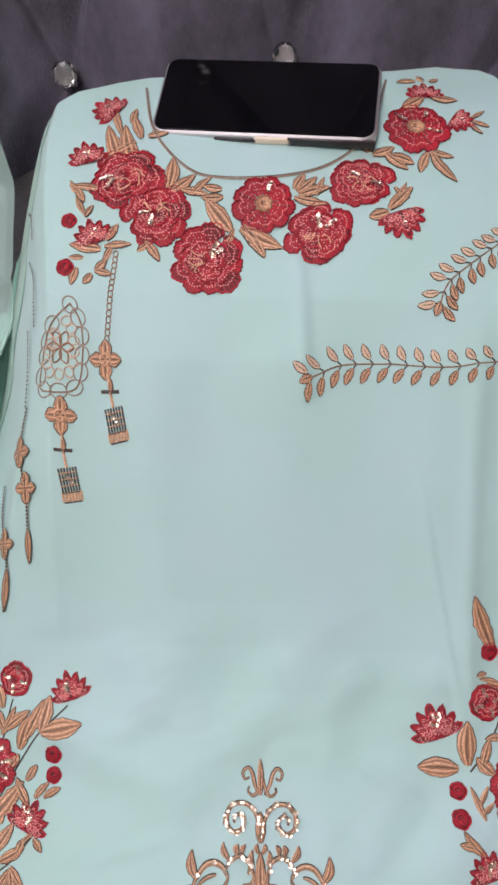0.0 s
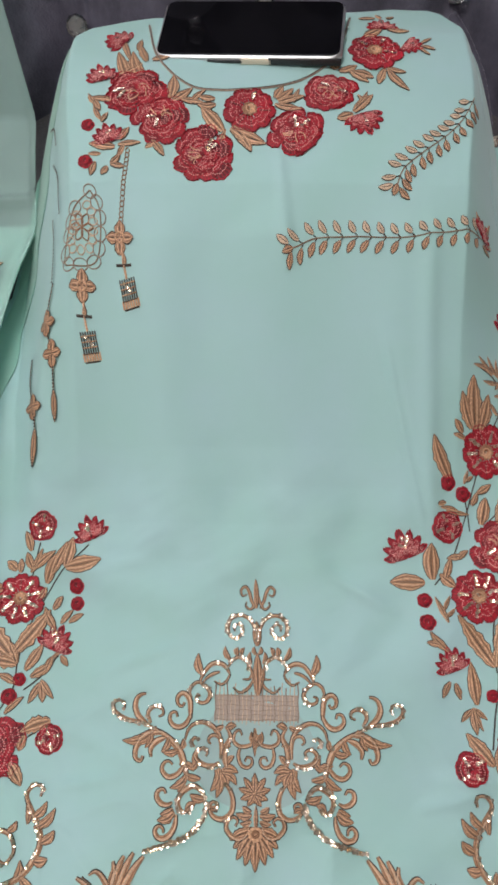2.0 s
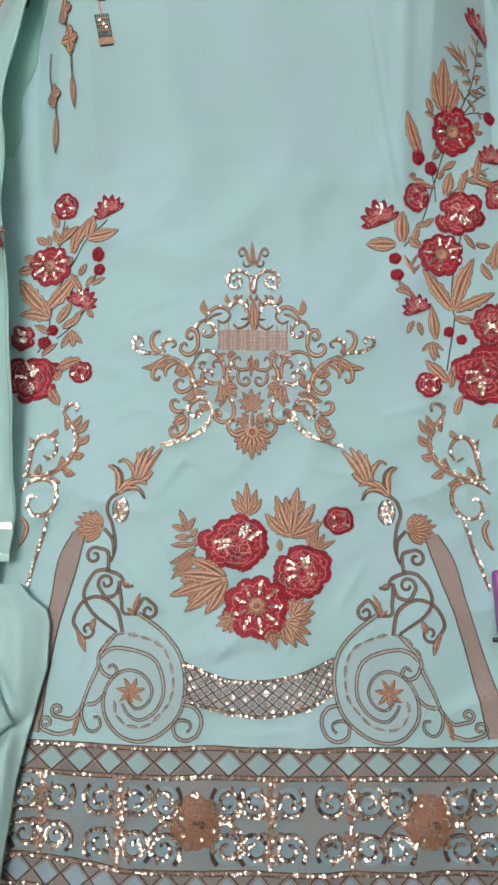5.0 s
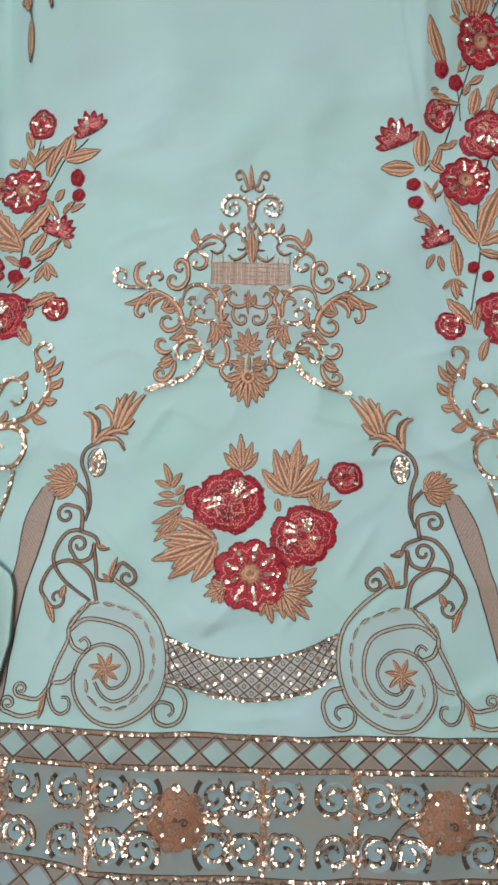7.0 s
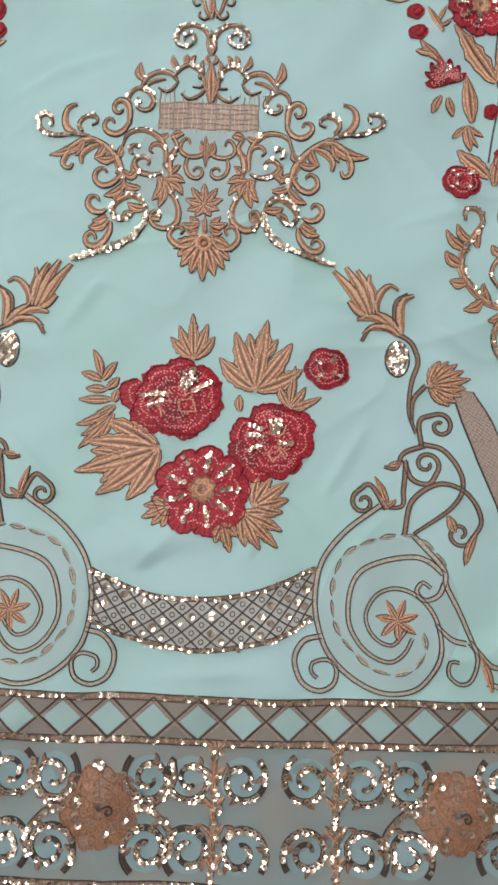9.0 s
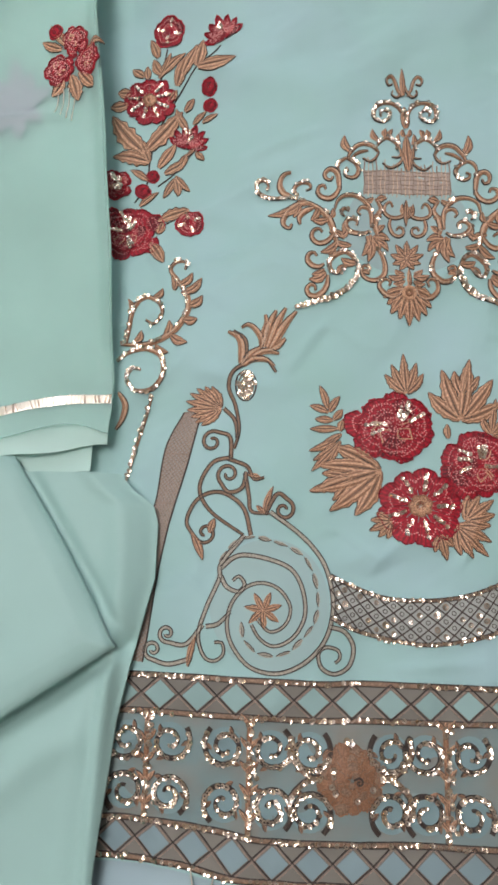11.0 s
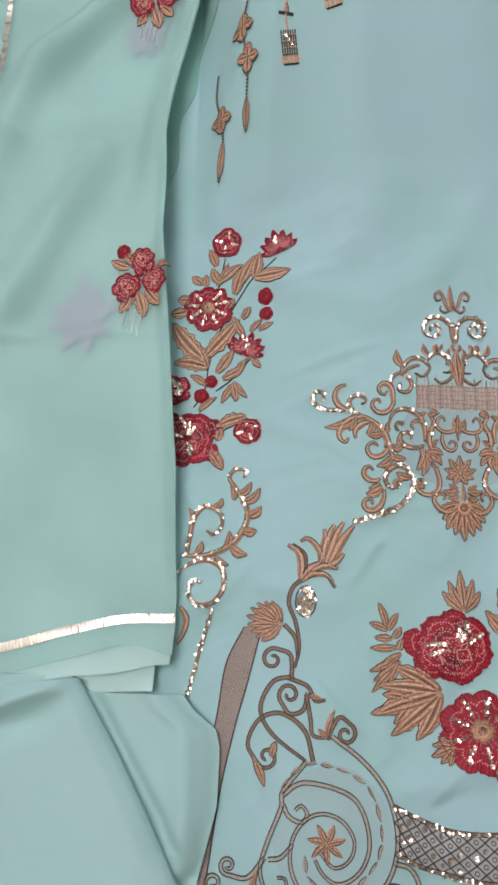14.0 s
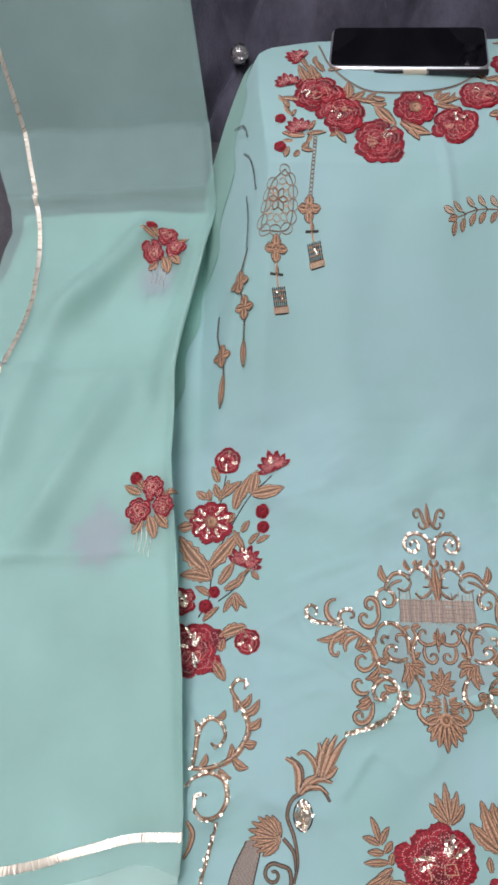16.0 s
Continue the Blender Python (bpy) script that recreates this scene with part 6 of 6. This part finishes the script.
flourish(((-0.2055, -0.2169), (-0.1891, -0.2163), (-0.1738, -0.2105), (-0.164, -0.2013), (-0.1584, -0.1887), (-0.1604, -0.1761), (-0.1676, -0.1654), (-0.173, -0.1564), (-0.1693, -0.1498), (-0.162, -0.15), (-0.1622, -0.1565)), 0.0050, 0.6, "side_scroll")
flourish(((-0.2074, -0.23), (-0.1993, -0.2228), (-0.1869, -0.2197), (-0.1762, -0.2255), (-0.1741, -0.2388), (-0.1816, -0.2497), (-0.1931, -0.251), (-0.1993, -0.2427), (-0.1963, -0.2352), (-0.19, -0.2355)), 0.0038, 0.85, "side_scroll")
flourish(((-0.181, -0.2539), (-0.1868, -0.2751), (-0.1921, -0.2959), (-0.1961, -0.3142)), 0.0024, 1.0, "side_scroll")
flourish(((-0.2046, -0.2531), (-0.1997, -0.2614), (-0.2017, -0.2715), (-0.2058, -0.2791)), 0.0046, 0, "side_scroll")
mirrored_leaves((
    (-0.1638, -0.1771, -0.1496, -0.1639, 0.008, 0),
    (-0.1593, -0.1869, -0.1484, -0.1784, 0.008, 0),
    (-0.1624, -0.1977, -0.1514, -0.1965, 0.008, 0),
    (-0.1665, -0.1709, -0.1566, -0.1595, 0.007, 0),
    (-0.1705, -0.2086, -0.1577, -0.2152, 0.008, 0),
    (-0.1998, -0.1937, -0.2029, -0.1812, 0.005, 0),
    (-0.1841, -0.1805, -0.1776, -0.173, 0.006, 0),
    (-0.1811, -0.2169, -0.1709, -0.2227, 0.006, 0),
    (-0.1963, -0.2157, -0.1916, -0.2058, 0.006, 0),
    (-0.1746, -0.2114, -0.1717, -0.198, 0.007, 0),
    (-0.169, -0.1746, -0.172, -0.1619, 0.006, 0),
))

# ---- embroidery: the hem ----
HEM_LEFT, HEM_RIGHT = -0.216, 0.32


def hem(x, y):
    """Lets the hem's rows follow its slight sag; the lower rows rise towards the trousers."""
    x = np.asarray(x)
    return y - 0.0014 * np.sin((x + 0.14) * 11.0) + 0.0075 * smooth(-0.07, -0.19, x) * smooth(-0.465, -0.545, y)


def hem_line(y):
    x = np.linspace(HEM_LEFT, HEM_RIGHT, 150)
    return np.c_[x, hem(x, y) + 0.0008 * ripple(x, x * 0 + y, 0.03)]


for name, top, low in (("upper_lattice", -0.4438, -0.4663), ("lower_lattice", -0.5385, -0.5620)):
    g, q = Geo(), Geo()
    pitch = 0.0249
    x = np.linspace(HEM_LEFT, HEM_RIGHT, 260)
    g.grid(np.stack([np.c_[x, hem(x, y), np.full(260, 0.0002)] for y in np.linspace(top, low, 9)], 1).reshape(-1, 3), 260, 9, NET)
    for k in range(int((HEM_RIGHT - HEM_LEFT) / pitch)):
        x0 = HEM_LEFT + k * pitch
        x1, ym, rise = x0 + pitch, (top + low) / 2, (top - low) / 2
        if k:
            cells = [(x0 + 0.40 * pitch * (u - v), ym + 0.78 * rise * (u + v - 1)) for u in np.linspace(0, 1, 7) for v in np.linspace(0, 1, 7)]
            g.grid([(px, hem(px, py), 0.0007) for px, py in cells], 7, 7, HEM_TEAL if top > -0.5 else HEM_BLUE)
        for a, b in (((x0, top), (x1, low)), ((x0, low), (x1, top))):
            line = np.array([(a[0] + (b[0] - a[0]) * u, hem(a[0] + (b[0] - a[0]) * u, a[1] + (b[1] - a[1]) * u)) for u in np.linspace(0, 1, 7)])
            side = np.array([0.0, 0.0009])
            ribbon(g, line + side, 0.0011, 0.0010, BROWN)
            ribbon(g, line - side, 0.0011, 0.0009, TAUPE)
    for y in (top, low):
        line = hem_line(y)
        cord(g, line, 0.0034, 0)
        sequins_along(q, line, 0.0024, 0.0005, 0.62, 0.0018, 0.0013)
    ob = tagged(g.build(name, kurta, kurta_height, 0.0005), label="brown thread lattice band")
    tagged(q.build("sequin_trim", ob, kurta_height), kind="stuff", label="gold sequins")

g = Geo()
x = np.linspace(HEM_LEFT, HEM_RIGHT, 300)
v = np.stack([np.c_[x, hem(x, y), np.full(300, 0.0002)] for y in np.linspace(-0.4663, -0.5385, 40)], 1)
g.grid(v.reshape(-1, 3), 300, 40, BAND)
tagged(g.build("net_band", kurta, kurta_height, 0.0005), label="sheer blue-grey net band")

PERIOD, FIRST = 0.1915, -0.0425


def hem_post(x):
    g, q = Geo(), Geo()
    for k in range(5):
        y = hem(x, -0.471 - 0.0145 * k)
        for s in (1, -1):
            leaf(g, (x, y), (x + s * 0.006, y + 0.007), 0.0035)
        leaf(g, (x, y - 0.006), (x, y + 0.006), 0.004)
    line = np.array([(x, hem(x, y)) for y in np.linspace(-0.468, -0.537, 12)])
    ribbon(g, line, 0.0034, 0.001, GOLD_DEEP)
    sequins_along(q, line, 0.0026, 0.0012, 0.85, 0.002, 0.0015)
    sequins_along(q, line + (0.0025, 0), 0.004, 0.0014, 0.6, 0.002, 0.0014)
    ob = g.build("hem_post", kurta, kurta_height, 0.0008)
    tagged(q.build("sequin_trim", ob, kurta_height), kind="stuff", label="gold sequins")


def hem_curl(x, y, side, up):
    """A sequinned C-scroll of the hem band: a dark arch that winds inward."""
    g, q = Geo(), Geo()
    y, lead = hem(x, y), rng.uniform(0.7, 1.1)
    a = np.linspace(0, rng.uniform(1.35, 1.6) * 2 * math.pi, 52)
    r = rng.uniform(0.0138, 0.0152) * (1 - 0.78 * (a / a[-1]) ** 0.85)
    line = np.c_[x + side * 0.0012 + side * r * np.cos(a - lead), y + up * r * np.sin(a - lead) * 0.98]
    disc = [(x + side * 0.0012, y, 0.0001)] + [(x + side * 0.0012 + 0.0118 * math.cos(t), y + 0.0118 * math.sin(t), 0.0001) for t in np.linspace(0, 6.283, 21)]
    g.add(disc, [(0, k, k + 1) for k in range(1, 21)], BAND_CLEAR)
    left, w = ribbon(g, line, 0.0026, 0.0011, OUTLINE, 0.45)
    for s in (-1, 1):
        ribbon(g, line + left * (s * w / 2)[:, None], 0.0009, 0.0013, BROWN)
    ribbon(g, line[8:30], 0.0016, 0.0016, BROWN)
    for p, tilt in ((0.08, 0.9), (0.3, -0.8), (0.5, -0.9)):
        k = int(p * len(line))
        d = math.atan2(*(line[k + 1] - line[k])[::-1]) + side * up * tilt
        leaf(g, line[k], line[k] + 0.006 * np.array([math.cos(d), math.sin(d)]), 0.0032, 0, 0, GOLD_DEEP)
    n = len(line)
    cut = rng.randint(0, n // 6)
    sequins_along(q, line[cut:cut + int(n * rng.uniform(0.6, 0.85))], 0.0026, 0.0003, 0.92, 0.0022, 0.0015)
    sequins_along(q, line[-16:], 0.0025, 0.0004, 0.7, 0.0022, 0.0012)
    ob = g.build("hem_curl", kurta, kurta_height, 0.0008)
    tagged(q.build("sequin_trim", ob, kurta_height), kind="stuff", label="gold sequins")


def hem_sweep(x, side, up):
    """A sequinned arm that swings from a scroll in to the rosette."""
    g, q = Geo(), Geo()
    line = sweep([(x + side * dx, hem(x, -0.5 + up * dy)) for dx, dy in ((0.0375, 0.024), (0.0385, 0.014), (0.033, 0.006), (0.0265, 0.001), (0.019, -0.001))])
    left, w = ribbon(g, line, 0.0034, 0.0010, CORD)
    ribbon(g, line + left * (w / 2)[:, None], 0.0009, 0.0012, BROWN)
    sequins_along(q, line, 0.0024, 0.0004, 0.85, 0.0022, 0.0015)
    ob = g.build("hem_arm", kurta, kurta_height, 0.0010)
    tagged(q.build("sequin_trim", ob, kurta_height), kind="stuff", label="gold sequins")


def hem_rosette(x):
    g, q = Geo(), Geo()
    y = hem(x, -0.5)
    core = curled([(x + 0.001, y), (x + 0.003, y + 0.001)], 0.0028, 1, 1.2)
    ribbon(g, core, 0.0014, 0.0014, OUTLINE, lift=0.0032)
    ob = tagged(g.build("hem_rosette", kurta, kurta_height, 0.0008), label="tan layered thread rosette")
    for ring, (n, r, h) in enumerate(((13, 0.0215, 0.0006), (10, 0.0160, 0.0015), (7, 0.0108, 0.0022), (5, 0.0062, 0.0028))):
        for k in range(n):
            g, a = Geo(), k * 6.283 / n + ring * 0.3
            petal(g, (x, y), a, r * rng.uniform(0.93, 1.05), 3.9 / n, 0.2, h, CORD if (k + ring) % 3 == 0 else GOLD_DEEP, 0, False)
            ribbon(g, sweep([(x + r * f * math.cos(a + 0.1), y + r * f * math.sin(a + 0.1)) for f in (0.5, 0.7, 0.92)]), 0.0006, 0.0006, CORD, lift=h + 0.0006)
            g.build("rosette_petal", ob, kurta_height, 0.0008)
    for k in range(12):
        a, r = rng.uniform(0, 6.28), rng.uniform(0.008, 0.024)
        sequin(q, x + r * math.cos(a), y + r * math.sin(a), 0.0036, 0.0016)
    tagged(q.build("sequin_trim", ob, kurta_height), kind="stuff", label="gold sequins")


for k in (-1, 0, 1, 2):
    c = FIRST + PERIOD * k
    for x in (c - 0.0645, c + 0.0605):
        if HEM_LEFT < x < HEM_RIGHT:
            hem_post(x)
    if HEM_LEFT < c - 0.02 and c + 0.02 < HEM_RIGHT:
        hem_rosette(c)
        for side, up in ((1, 1), (1, -1), (-1, 1), (-1, -1)):
            hem_sweep(c, side, up)
    for dx, side in ((-0.0515, 1), (-0.0275, 1), (0.0265, -1), (0.049, -1), (0.0745, 1), (0.1125, -1)):
        if HEM_LEFT + 0.012 < c + dx < HEM_RIGHT - 0.012:
            hem_curl(c + dx, -0.4850, side, -1)
            hem_curl(c + dx, -0.5205, side, 1)

for x, far, way in ((-0.142, 0.026, 0.010), (-0.127, 0.016, -0.006), (0.052, 0.020, 0.004)):
    g = Geo()
    ribbon(g, sweep([(x, -0.558), (x + 0.3 * way, -0.558 - 0.5 * far), (x + way, -0.558 - far)]), 0.0011, 0.0010, LACE)
    g.build("loose_thread", kurta, lambda x, y: kurta_height(x, np.maximum(y, -0.57)), 0.0008)

# ---- embroidery: the scarf's small bouquets ----
for x, y, turned in ((-0.257, 0.272, 0), (-0.2505, -0.005, 1)):
    for kind, dx, dy, r in (("rose", -0.010, -0.006, 0.0118), ("rose", 0.003, 0.014, 0.0112), ("rose", 0.0125, -0.002, 0.0105), ("bud", -0.0135, 0.024, 0.0055)):
        rose(kind, x + dx, y + dy, r, 90, dupatta, dupatta_height, 0.0)
    spray(dupatta, ((x - 0.008, y + 0.01, x - 0.024, y + 0.018, 0.008, 0), (x - 0.004, y + 0.012, x - 0.018, y + 0.03, 0.008, 0), (x + 0.012, y + 0.008, x + 0.026, y + 0.008, 0.006, 0),
                    (x, y - 0.01, x + 0.006, y - 0.03, 0.012, 0.3), (x - 0.006, y - 0.012, x - 0.014, y - 0.026, 0.01, 0), (x + 0.006, y - 0.008, x + 0.018, y - 0.022, 0.01, 0)), dupatta_height)
ghost = lambda x, y: dupatta_height(x, y) - 0.0018
for x, y, k in ((-0.2905, -0.035, 1.35), (-0.260, 0.236, 0.95)):
    for a, far in ((0.5, 0.020), (1.3, 0.021), (1.75, 0.031), (2.3, 0.022), (2.8, 0.026), (3.4, 0.024), (4.1, 0.025), (4.8, 0.022), (5.6, 0.018)):
        g = Geo()
        leaf(g, (x, y), (x + k * far * math.cos(a), y + k * far * math.sin(a)), 0.0105 * k, 0.3, 0, LILAC, False)
        g.build("covered_petal", dupatta, ghost)
for x, y in ((-0.257, 0.272), (-0.2505, -0.005)):
    for k in range(4):
        g = Geo()
        px = x - 0.010 + 0.0042 * k
        ribbon(g, sweep([(px, y - 0.02), (px + 0.0006, y - 0.03), (px - 0.0008, y - 0.04 - 0.002 * k)]), 0.0008, 0.0004, LACE)
        g.build("loose_thread", dupatta, ghost, 0.0025)
